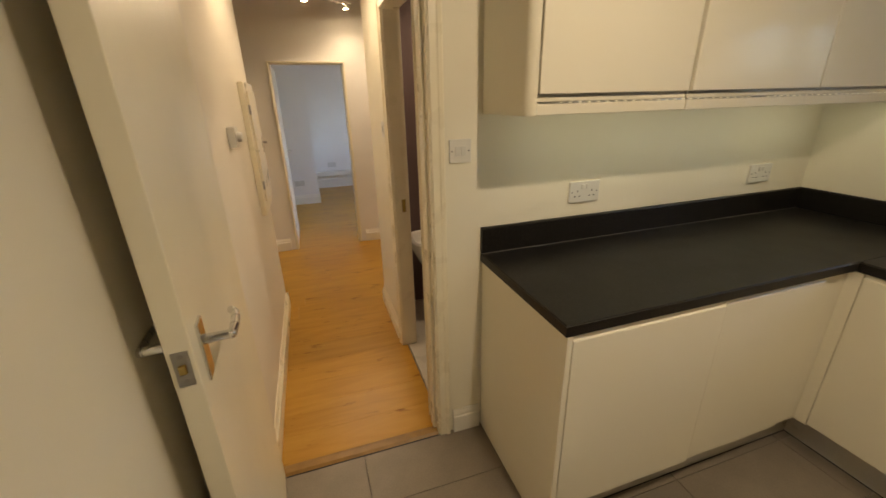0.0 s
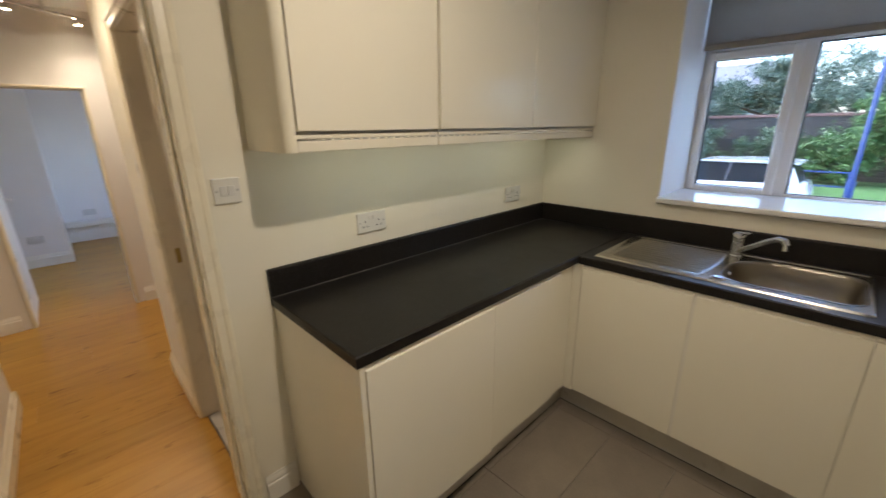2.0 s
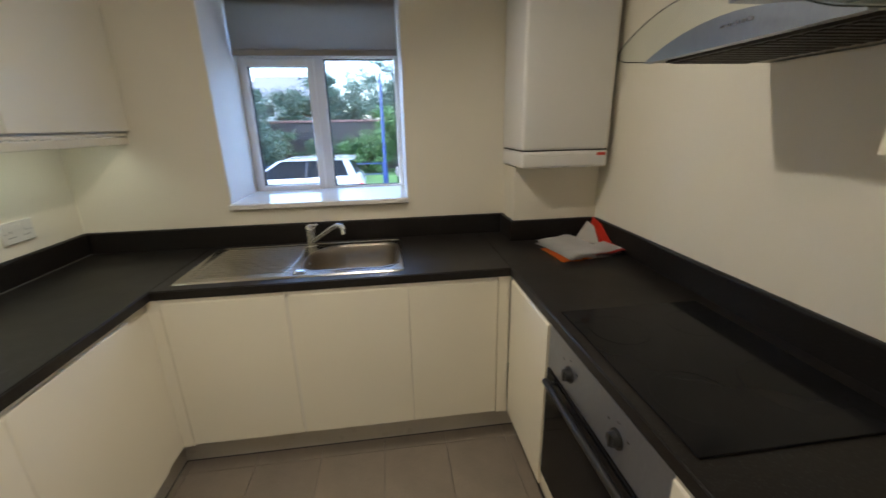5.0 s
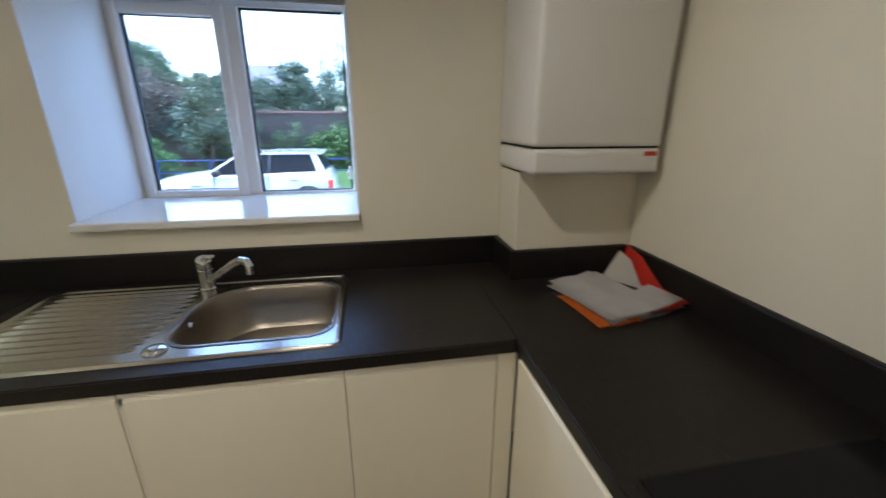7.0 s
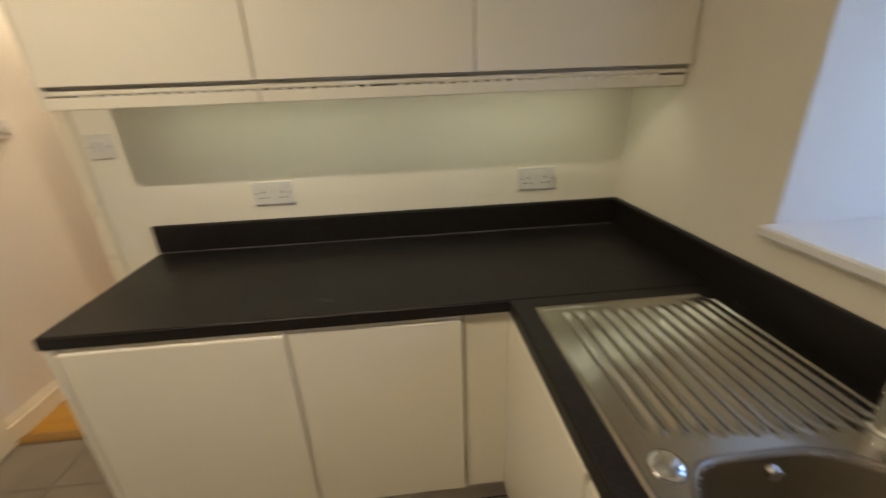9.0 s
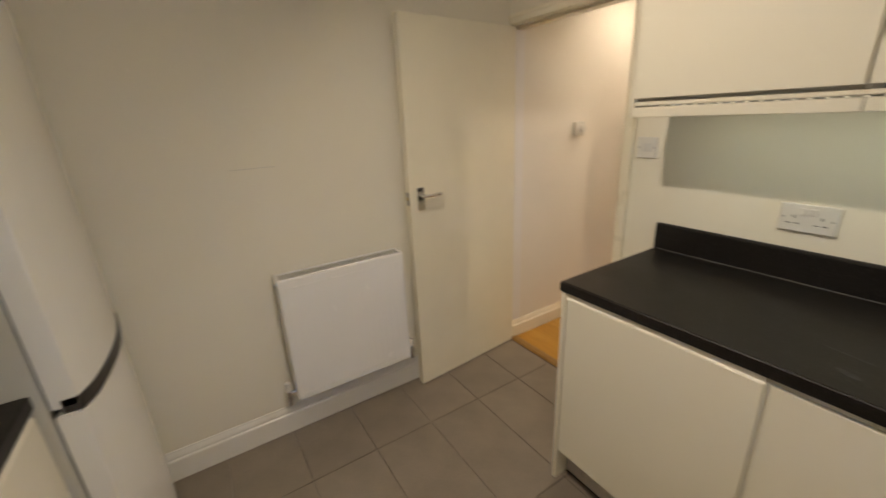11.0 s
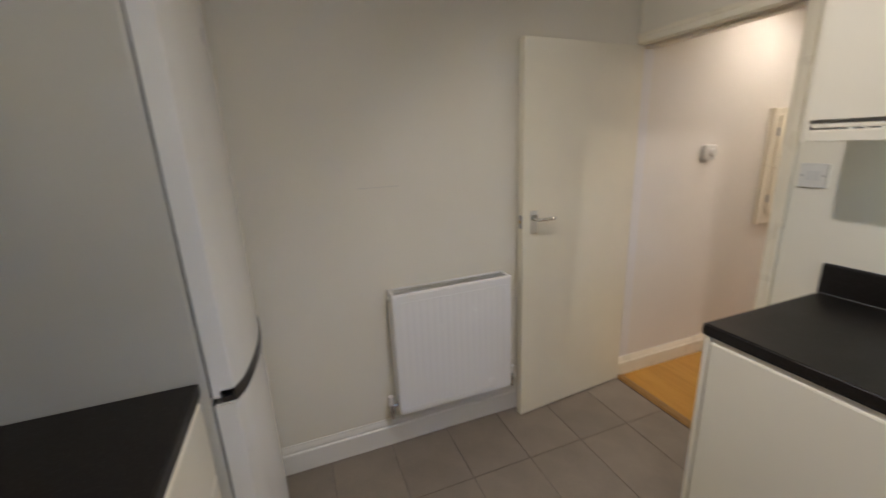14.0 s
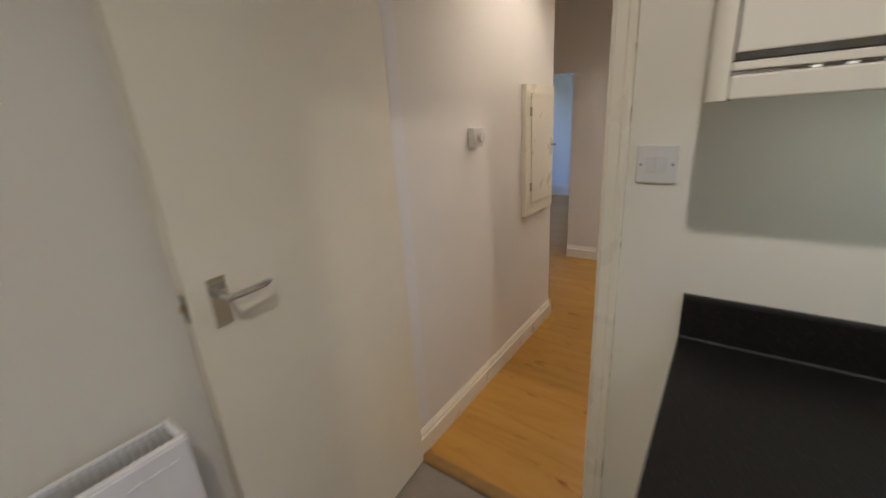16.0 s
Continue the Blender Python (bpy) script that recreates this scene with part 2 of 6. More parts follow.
def steel_material(name, tone, low, high):
    """Satin steel: hair-fine brush lines along its length and a few soft water marks."""
    m = Mat(name, tone, 0.3, 1.0)
    lines = m.noise(90, (0.06, 8, 8), detail=2)
    fine = m.ramp(lines, [(0.3, tuple(c * 0.95 for c in tone)), (0.7, tuple(c * 1.05 for c in tone))])
    marks = m.ramp(m.noise(11, detail=5, rough=0.6), [(0.55, (1, 1, 1)), (0.75, (0.9, 0.89, 0.87))])
    m.paint(m.mix(1.0, fine, marks, "MULTIPLY"))
    m.gloss(m.noise(18), low, high)
    return m.m


def oven_steel_material():
    m = Mat("blue_grey_satin_steel", (0.40, 0.42, 0.46), 0.32, 0.85)
    m.paint(m.ramp(m.noise(50, (1, 18, 1), detail=3), [(0.3, (0.27, 0.29, 0.33)), (0.7, (0.34, 0.36, 0.41))]))
    m.gloss(m.noise(12), 0.26, 0.38)
    return m.m


def glass_material(name="clear_glass", tint=(1, 1, 1)):
    m = Mat(name, tint, 0.0)
    m.b.inputs["Transmission Weight"].default_value = 1.0
    m.b.inputs["IOR"].default_value = 1.45
    return m.m


def blind_material():
    m = Mat("taupe_blind_fabric", (0.42, 0.38, 0.33), 0.9)
    weave = m.noise(300, (1, 1, 3), detail=2)
    m.paint(m.ramp(weave, [(0.3, (0.27, 0.235, 0.19)), (0.7, (0.34, 0.30, 0.245))]))
    m.bump(weave, 0.3, 0.001)
    thin = m.node("ShaderNodeBsdfTranslucent", Color=(0.42, 0.40, 0.38, 1))
    both = m.node("ShaderNodeMixShader", Fac=0.10)
    m.link(m.b.outputs[0], both.inputs[1])
    m.link(thin.outputs[0], both.inputs[2])
    m.link(both.outputs[0], m.t.nodes["Material Output"].inputs[0])
    return m.m


def leaf_material(name, dark, light):
    m = Mat(name, light, 0.6)
    info = m.node("ShaderNodeNewGeometry").outputs["Random Per Island"]
    m.paint(m.ramp(info, [(0.0, dark), (1.0, light)]))
    return m.m


def brick_material(name, single):
    """Weathered brick, each piece with a tone of its own."""
    m = Mat(name, (0.09, 0.08, 0.073), 0.9)
    pick = m.random() if single else m.node("ShaderNodeNewGeometry").outputs["Random Per Island"]
    tone = m.ramp(pick, [(0.0, (0.034, 0.031, 0.030)), (0.6, (0.060, 0.052, 0.049)), (1.0, (0.095, 0.074, 0.065))])
    m.paint(m.mix(0.35, tone, m.ramp(m.noise(9), [(0.3, (0.036, 0.034, 0.033)), (0.7, (0.07, 0.063, 0.058))])))
    m.bump(m.noise(60), 0.4, 0.003)
    return m.m


WORKTOP, TILE, OAK, OVEN_STEEL = worktop_material(), tile_material(), oak_material(), oven_steel_material()
OAK_STRIP = mottled("varnished_oak_strip", (0.26, 0.14, 0.035), 0.35, scale=14, spread=0.15, fine=90, bump=0.05)
STEEL = steel_material("polished_stainless_steel", (0.46, 0.435, 0.385), 0.19, 0.26)
# same steel, satin, darkened and browned for the shade inside the bowl
SHADED_STEEL = steel_material("satin_bowl_steel_shaded", (0.33, 0.295, 0.25), 0.32, 0.40)


def thin_glass_material():
    """A thin clear pane: mostly see-through, with a faint gloss."""
    m = Mat("thin_clear_glass", (0.9, 0.95, 0.93), 0.03)
    clear = m.node("ShaderNodeBsdfTransparent", Color=(0.86, 0.90, 0.88, 1))
    shine = m.node("ShaderNodeBsdfGlossy", Roughness=0.03)
    both = m.node("ShaderNodeMixShader", Fac=0.05)
    m.link(clear.outputs[0], both.inputs[1])
    m.link(shine.outputs[0], both.inputs[2])
    m.link(both.outputs[0], m.t.nodes["Material Output"].inputs[0])
    return m.m


GLASS, HOOD_GLASS, BLIND = glass_material(), thin_glass_material(), blind_material()
BRICK, BRICK_REST = brick_material("weathered_brick", True), brick_material("weathered_brick_courses", False)
MORTAR = mottled("grey_brown_mortar", (0.09, 0.085, 0.079), 0.95, scale=6, spread=0.2, fine=40, bump=0.4)
GLASS_EDGE = mottled("dark_green_glass_edge", (0.03, 0.045, 0.04), 0.2, scale=20, spread=0.1, bump=0.0)
GROUT = mottled("grey_grout", (0.15, 0.135, 0.12), 0.9, scale=20, spread=0.15)
BULB = Mat("lit_bulb", (1, 0.9, 0.7), 0.3)
BULB.b.inputs["Emission Color"].default_value = (1.0, 0.82, 0.55, 1)
BULB.b.inputs["Emission Strength"].default_value = 13.0
BULB = BULB.m
LEAF = leaf_material("green_leaves", (0.014, 0.04, 0.015), (0.04, 0.092, 0.03))
LEAF_BRIGHT = leaf_material("bright_green_leaves", (0.022, 0.072, 0.011), (0.062, 0.155, 0.029))
LEAF_BLUE = leaf_material("grey_green_leaves", (0.026, 0.054, 0.034), (0.062, 0.108, 0.066))
# distance haze is mixed into this paler green
LEAF_HAZED = leaf_material("haze_tinted_leaves", (0.06, 0.10, 0.07), (0.12, 0.17, 0.12))
LEAF_PURPLE = leaf_material("purple_brown_leaves", (0.042, 0.040, 0.027), (0.098, 0.080, 0.056))


# ---- building helpers ----
def bx(bm, x0, y0, z0, x1, y1, z1, bevel=0.0, seg=2):
    """A box with rounded edges, added to bm."""
    made = bmesh.ops.create_cube(bm, size=1)["verts"]
    for v in made:
        v.co = Vector(((x0 + x1) / 2 + v.co.x * (x1 - x0), (y0 + y1) / 2 + v.co.y * (y1 - y0), (z0 + z1) / 2 + v.co.z * (z1 - z0)))
    if bevel:
        edges = list({e for v in made for e in v.link_edges})
        bmesh.ops.bevel(bm, geom=edges, offset=bevel, segments=seg, affect="EDGES", profile=0.5)
    return bm


def box(*size, bevel=0.0, seg=2):
    return bx(bmesh.new(), *size, bevel=bevel, seg=seg)


def tube(bm, a, b, r0, r1=None, n=20, caps=True):
    """A round bar from a to b."""
    a, b = Vector(a), Vector(b)
    m = Matrix.Translation((a + b) / 2) @ (b - a).to_track_quat("Z", "Y").to_matrix().to_4x4()
    bmesh.ops.create_cone(bm, cap_ends=caps, segments=n, radius1=r0, radius2=r0 if r1 is None else r1, depth=(b - a).length, matrix=m)
    return bm


def prism(bm, outline, lift):
    """The closed outline (list of points) moved along lift and closed with faces."""
    lift = Vector(lift)
    low = [bm.verts.new(p) for p in outline]
    high = [bm.verts.new(Vector(p) + lift) for p in outline]
    bm.faces.new(low)
    bm.faces.new(high)
    for i in range(len(low)):
        j = (i + 1) % len(low)
        bm.faces.new((low[i], low[j], high[j], high[i]))
    bmesh.ops.recalc_face_normals(bm, faces=bm.faces)
    return bm


def mesh(name, bm, material, smooth=False):
    data = bpy.data.meshes.new(name)
    bm.normal_update()
    if smooth:
        for f in bm.faces:
            f.smooth = True
        for e in bm.edges:
            if len(e.link_faces) == 2 and e.calc_face_angle(0) > radians(35):
                e.smooth = False
    bm.to_mesh(data)
    bm.free()
    data.materials.append(material)
    return data


def part(name, bm, material, parent, label="", smooth=False):
    """One mesh under a thing or under a part; its points are given in the world."""
    ob = new(name, mesh(name, bm, material, smooth))
    ob.parent = parent
    if parent.parent is None:
        ob.matrix_parent_inverse = parent.matrix_basis.inverted()
    return tagged(ob, label)


def thing(name, at, label, category, group=""):
    """An Empty at the base of a thing, which parents its parts."""
    ob = new(name)
    ob.empty_display_size = 0.1
    ob.matrix_basis = Matrix.Translation(at)
    return tagged(ob, label, category, group)


def setting(name, bm, material, label, category, smooth=False):
    return tagged(new(name, mesh(name, bm, material, smooth)), label, category, kind="structure")


def sheet(u0, u1, v0, v1, holes, place, depth):
    """A wall between u0..u1 and v0..v1 with rectangular holes, as one mesh of thickness depth; place(u, v, d) gives the point."""
    us = sorted({u0, u1, *[h[0] for h in holes], *[h[1] for h in holes]})
    vs = sorted({v0, v1, *[h[2] for h in holes], *[h[3] for h in holes]})
    full = lambda i, j: 0 <= i < len(us) - 1 and 0 <= j < len(vs) - 1 and not any(
        h[0] <= (us[i] + us[i + 1]) / 2 <= h[1] and h[2] <= (vs[j] + vs[j + 1]) / 2 <= h[3] for h in holes)
    bm, seen = bmesh.new(), {}

    def vert(i, j, d):
        if (i, j, d) not in seen:
            seen[i, j, d] = bm.verts.new(place(us[i], vs[j], d))
        return seen[i, j, d]

    for i in range(len(us) - 1):
        for j in range(len(vs) - 1):
            if not full(i, j):
                continue
            for d in (0, depth):
                bm.faces.new([vert(i, j, d), vert(i + 1, j, d), vert(i + 1, j + 1, d), vert(i, j + 1, d)])
            for a, b, di, dj in (((i, j), (i + 1, j), 0, -1), ((i + 1, j), (i + 1, j + 1), 1, 0), ((i + 1, j + 1), (i, j + 1), 0, 1), ((i, j + 1), (i, j), -1, 0)):
                if not full(i + di, j + dj):
                    bm.faces.new([vert(*a, 0), vert(*b, 0), vert(*b, depth), vert(*a, depth)])
    bmesh.ops.recalc_face_normals(bm, faces=bm.faces)
    return bm


# ---- the structure ----
WX, WY, BACK, TOP = 2.68, 2.887, 0.06, 2.42      # right wall, window wall, back wall, ceiling
HALL_L, HALL_R, FAR = 0.060, 0.806, -2.95        # faces of the hall's side walls and of its far wall

setting("wall_west", sheet(-0.06, WY, 0, TOP, [(0.04, 0.822, 0, 1.965)], lambda u, v, d: (-d, u, v), 0.10), WALL, "cream painted wall with the kitchen doorway", "wall")
setting("wall_south", box(0, BACK - 0.12, 0, WX, BACK, TOP), WALL, "cream painted wall behind the radiator", "wall")
setting("wall_east", box(WX, BACK - 0.12, 0, WX + 0.12, WY, TOP), WALL, "cream painted wall behind the hob", "wall")
setting("wall_north", sheet(-0.10, WX + 0.12, 0, TOP, [(0.733, 1.672, 1.10, 2.24)], lambda u, v, d: (u, WY + d, v), 0.52), WALL, "thick cream painted wall with a deep window reveal", "wall")
setting("ceiling", box(0, BACK, TOP, WX, WY, TOP + 0.1), CEILING, "white painted kitchen ceiling", "ceiling")
setting("subfloor", box(-0.02, BACK - 0.1, -0.12, WX, WY, -0.006), GROUT, "grey grout bed under the kitchen tiles", "floor")

# hall and rooms beyond
setting("wall_hall_south", box(-1.60, HALL_L - 0.12, 0, -0.10, HALL_L, TOP), HALL_WALL, "white painted hall wall with the meter cupboard", "wall")
setting("wall_hall_north", sheet(-1.45, -0.10, 0, TOP, [(-0.80, -0.13, 0, 1.95)], lambda u, v, d: (u, HALL_R + d, v), 0.075), WALL, "cream painted hall wall with the bathroom doorway", "wall")
setting("wall_hall_far", sheet(-1.6, 2.2, 0, TOP, [(0.115, 0.81, 0, 1.865), (-1.2, -0.25, 0, 1.82)], lambda u, v, d: (FAR - d, u, v), 0.10), WHITE_WALL, "white painted wall at the end of the hall", "wall")
setting("ceiling_hall", box(-3.05, -1.6, TOP, -0.0, 2.2, TOP + 0.1), CEILING, "white painted hall ceiling", "ceiling")
setting("beam_hall", box(-1.60, -1.6, 2.17, -1.54, HALL_L - 0.122, TOP - 0.002), WALL, "cream painted beam over the side opening", "beam")
setting("wall_hall_side_south", box(FAR, -1.72, 0, -1.54, -1.6, TOP), WALL, "cream painted wall of the side hall", "wall")
setting("wall_hall_side_east", box(-1.54, -1.72, 0, -1.44, HALL_L - 0.122, TOP), WALL, "cream painted wall of the side hall", "wall")
setting("wall_hall_side_north", box(FAR, 2.2, 0, -1.34, 2.32, TOP), WALL, "cream painted wall of the side hall", "wall")
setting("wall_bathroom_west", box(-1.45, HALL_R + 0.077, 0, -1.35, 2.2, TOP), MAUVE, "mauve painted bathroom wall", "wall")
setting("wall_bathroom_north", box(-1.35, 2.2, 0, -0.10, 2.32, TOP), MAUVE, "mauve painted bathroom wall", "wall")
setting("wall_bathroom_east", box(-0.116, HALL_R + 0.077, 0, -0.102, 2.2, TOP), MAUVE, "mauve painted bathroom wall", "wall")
setting("floor_bathroom", box(-1.45, HALL_R + 0.03, -0.12, -0.10, 2.32, -0.004), PLINTH, "grey vinyl bathroom floor", "floor")
setting("wall_room_far", box(-6.35, -3.1, 0, -6.22, 2.5, TOP), WHITE_WALL, "white painted far wall of the next room", "wall")
# openings out of view, assumed so the added daylight has a place
setting("wall_room_north", sheet(-6.35, -3.05, 0, TOP, [(-5.15, -3.65, 0.9, 2.0)], lambda u, v, d: (u, 2.3 + d, v), 0.2), WHITE_WALL, "white painted wall of the next room with an assumed, unseen window opening", "wall")
setting("wall_room_south", sheet(-6.35, -3.05, 0, TOP, [(-5.35, -3.85, 0.9, 2.0)], lambda u, v, d: (u, -2.9 - d, v), 0.2), WHITE_WALL, "white painted wall of the next room with an assumed, unseen window opening", "wall")
setting("wall_room_east", box(-3.05, -2.9, 0, -2.95, -1.602, TOP), WHITE_WALL, "white painted wall of the next room", "wall")
setting("chimney_breast", box(-6.218, -0.75, 0, -5.05, 0.43, TOP - 0.002), WHITE_WALL, "white painted chimney breast in the next room", "wall")
setting("ceiling_room", box(-6.35, -3.1, TOP, -3.052, 2.5, TOP + 0.1), CEILING, "white painted ceiling of the next room", "ceiling")
setting("subfloor_oak", box(-6.35, -3.1, -0.12, -0.022, HALL_R + 0.028, -0.016), GROUT, "underlay below the oak floor", "floor")
setting("subfloor_oak_north", box(-6.35, HALL_R + 0.028, -0.12, -1.452, 2.5, -0.016), GROUT, "underlay below the oak floor", "floor")

SKIRT_PROFILE = [(0, 0), (0.018, 0), (0.018, 0.098), (0.0165, 0.104), (0.012, 0.108), (0.012, 0.118), (0.009, 0.128), (0.005, 0.138), (0.004, 0.145), (0, 0.145)]


def skirting(name, a, b, out, material=SKIRT, scale=1.0):
    """A moulded skirting board on the floor from a to b, standing out along out."""
    a, b, out = Vector((*a, 0)), Vector((*b, 0)), Vector((*out, 0))
    outline = [a + out * (0.0005 + d) + Vector((0, 0, h * scale)) for d, h in SKIRT_PROFILE]
    return setting(name, prism(bmesh.new(), outline, b - a), material, "white gloss moulded skirting board", "skirting")


skirting("baseboard_south", (0.0, BACK), (WX - 0.62, BACK), (0, 1))
skirting("baseboard_west", (0, 0.868), (0, 0.998), (1, 0), scale=0.85)
skirting("baseboard_hall_south", (-1.60, HALL_L), (-0.004, HALL_L), (0, 1), TRIM, 0.85)
skirting("baseboard_hall_end", (-1.60, -0.085), (-1.60, HALL_L + 0.018), (-1, 0), TRIM, 0.85)
skirting("baseboard_hall_north", (-1.45, HALL_R), (-0.865, HALL_R), (0, -1), TRIM, 0.85)
skirting("baseboard_hall_far_a", (FAR, -0.25), (FAR, 0.058), (1, 0), scale=0.9)
skirting("baseboard_hall_far_b", (FAR, 0.868), (FAR, 2.2), (1, 0), scale=0.9)
skirting("baseboard_room_far", (-6.22, 0.43), (-6.22, 2.3), (1, 0), scale=1.5)
skirting("baseboard_room_far_south", (-6.22, -2.9), (-6.22, -0.75), (1, 0), scale=1.5)
skirting("baseboard_breast", (-5.05, -0.75), (-5.05, 0.448), (1, 0))
skirting("baseboard_breast_side", (-6.2, 0.43), (-5.05, 0.43), (0, 1))
setting("pipe_boxing_room", box(-6.2, 0.45, 0.225, -6.12, 2.3, 0.30, bevel=0.004), SKIRT, "white boxed ledge above the skirting", "trim")


def moulding(reach, lip=0.0025):
    """The profile of an architrave: distance from the opening and thickness, from its inner to its outer edge."""
    return [(0.006, lip), (0.006, 0.0095), (0.010, 0.0130), (reach - 0.021, 0.0142), (reach - 0.016, 0.0185), (reach - 0.005, 0.0205), (reach, 0.0175), (reach, lip)]


def door_frame(name, x0, x1, y0, y1, top, axis, material=TRIM, wide=0.055, lip=0.03, sides=(1, 1), stops=True, hinge_side=None):
    """Lining, stops and architraves round a doorway; axis is the wall's direction."""
    root = tagged(thing(name, ((x0 + x1) / 2, (y0 + y1) / 2, 0), "cream gloss painted wooden door frame", "door frame"), kind="structure")

    def swap(bm, *s, bevel=0.003):
        # s = along0, across0, z0, along1, across1, z1
        if axis == "y":
            bx(bm, s[1], s[0], s[2], s[4], s[3], s[5], bevel=bevel)
        else:
            bx(bm, s[0], s[1], s[2], s[3], s[4], s[5], bevel=bevel)
        return bm

    a0, a1, c0, c1 = (y0, y1, x0, x1) if axis == "y" else (x0, x1, y0, y1)
    part("jamb", swap(bmesh.new(), a0 - 0.028, c0 - 0.002, 0, a0, c1 + 0.002, top), hinge_side or material, root)
    part("jamb", swap(bmesh.new(), a1, c0 - 0.002, 0, a1 + 0.028, c1 + 0.002, top), material, root)
    part("head", swap(bmesh.new(), a0 - 0.028, c0 - 0.002, top, a1 + 0.028, c1 + 0.002, top + 0.028), material, root)
    mid = (c0 + c1) / 2 - 0.01
    for s in ((a0, a0 + 0.012), (a1 - 0.012, a1))[(1 if sides[0] is None else 0):] if stops else ():
        part("door_stop", swap(bmesh.new(), s[0], mid - 0.025, 0, s[1], mid + 0.025, top - 0.012), material, root)
    if stops:
        part("door_stop", swap(bmesh.new(), a0, mid - 0.025, top - 0.012, a1, mid + 0.025, top), material, root)
    for side, (face, sign) in enumerate(((c1, 1), (c0, -1))):
        for edge, on in ((a0, sides[0]), (a1, sides[1])):
            if on is None:
                continue
            d = -1 if edge == a0 else 1
            reach = wide if on else lip
            outline = [(edge + d * u, face + sign * v) for u, v in moulding(reach)]
            outline = [(v, u, 0.0) if axis == "y" else (u, v, 0.0) for u, v in outline]
            part("architrave", prism(bmesh.new(), outline, (0, 0, top + wide - 0.001)), material, root)
        from_a, to_a = a0 - (wide if sides[0] else lip), a1 + (wide if sides[1] else lip)
        outline = [(face + sign * (v + 0.0006), top + u) for u, v in moulding(wide)]
        outline = [(v, from_a, z) if axis == "y" else (from_a, v, z) for v, z in outline]
        part("architrave_head", prism(bmesh.new(), outline, (0, to_a - from_a, 0) if axis == "y" else (to_a - from_a, 0, 0)), material, root)
    return root


kitchen_frame = door_frame("kitchen_door_frame", -0.10, 0.0, 0.0605, 0.794, 1.937, "y", sides=(None, 1), lip=0.0, hinge_side=WHITE_WALL)
plate = part("strike_plate", box(-0.07, 0.7915, 1.07, -0.045, 0.793, 1.15, bevel=0.0005), BRASS, kitchen_frame, "dull metal strike plate")
bath_frame = door_frame("bathroom_door_frame", -0.772, -0.158, HALL_R, HALL_R + 0.075, 1.922, "x", sides=(1, 0), lip=0.03, stops=False)
part("strike_plate", box(-0.7705, HALL_R + 0.040, 0.90, -0.769, HALL_R + 0.062, 0.975, bevel=0.0005), BRASS, bath_frame, "dull metal strike plate")
far_frame = door_frame("far_door_frame", FAR - 0.10, FAR, 0.135, 0.790, 1.842, "y", TRIM, wide=0.026, stops=False)
for z in (0.22, 1.50):
    part("hinge_plate", box(FAR - 0.085, 0.1352, z, FAR - 0.055, 0.1366, z + 0.09), HINGE, far_frame, "dull steel hinge plate")
setting("threshold_gap", box(0.0045, 0.082, -0.003, 0.0105, 0.792, 0.0018), RUBBER, "dark joint between threshold and tiles", "threshold")
setting("threshold_strip", prism(bmesh.new(), [(-0.055, 0.08, 0.0), (-0.05, 0.08, 0.006), (-0.035, 0.08, 0.009), (-0.008, 0.08, 0.009), (0.004, 0.08, 0.0015), (0.004, 0.08, -0.004), (-0.055, 0.08, -0.004)], (0, 0.713, 0)), OAK_STRIP, "darker oak threshold strip between tiles and boards", "threshold")


# ---- window ----
window = tagged(thing("window_1", (1.2, 3.37, 1.12), "white plastic casement window in a deep reveal", "window"), kind="structure")
F0, F1 = 3.345, 3.405


def ring(x0, x1, z0, z1, left, right, low, high, y0, y1, bevel=0.006):
    """A rectangular frame with its four widths."""
    bm = bmesh.new()
    bx(bm, x0, y0, z0, x0 + left, y1, z1, bevel=bevel)
    bx(bm, x1 - right, y0, z0, x1, y1, z1, bevel=bevel)
    bx(bm, x0 + left - 0.002, y0 + 0.0015, z0, x1 - right + 0.002, y1 - 0.0015, z0 + low, bevel=bevel)
    bx(bm, x0 + left - 0.002, y0 + 0.0015, z1 - high, x1 - right + 0.002, y1 - 0.0015, z1, bevel=bevel)
    return bm


part("frame", ring(0.735, 1.670, 1.122, 2.238, 0.026, 0.03, 0.026, 0.03, F0, F1), UPVC, window)
part("mullion", box(1.156, F0 - 0.002, 1.146, 1.222, F1, 1.91, bevel=0.006), UPVC, window)
part("transom", box(0.760, F0 - 0.002, 1.905, 1.641, F1, 1.975, bevel=0.006), UPVC, window)
sash = part("sash", ring(0.753, 1.168, 1.135, 1.908, 0.034, 0.042, 0.032, 0.046, F0 - 0.022, F0 + 0.03, 0.008), UPVC, window)
part("gasket", ring(0.783, 1.133, 1.160, 1.868, 0.012, 0.007, 0.009, 0.009, F0 + 0.001, F0 + 0.026, 0.001), RUBBER, window)
part("gasket", ring(1.220, 1.634, 1.142, 1.909, 0.011, 0.007, 0.010, 0.011, F0 + 0.012, F0 + 0.036, 0.001), RUBBER, window)
for x0, x1, z0, z1 in ((0.786, 1.130, 1.164, 1.866), (1.224, 1.630, 1.146, 1.905), (0.764, 1.638, 1.972, 2.21)):
    pane = part("pane", box(x0, F0 + 0.016, z0, x1, F0 + 0.022, z1), GLASS, window, "clear glass pane")
    pane.visible_shadow = False
bm = box(1.139, F0 - 0.034, 1.33, 1.159, F0 - 0.02, 1.40, bevel=0.004)
bx(bm, 1.142, F0 - 0.058, 1.36, 1.156, F0 - 0.032, 1.376, bevel=0.004)
bx(bm, 1.142, F0 - 0.060, 1.365, 1.156, F0 - 0.046, 1.475, bevel=0.005)
part("handle", bm, UPVC, sash, "white lever handle")
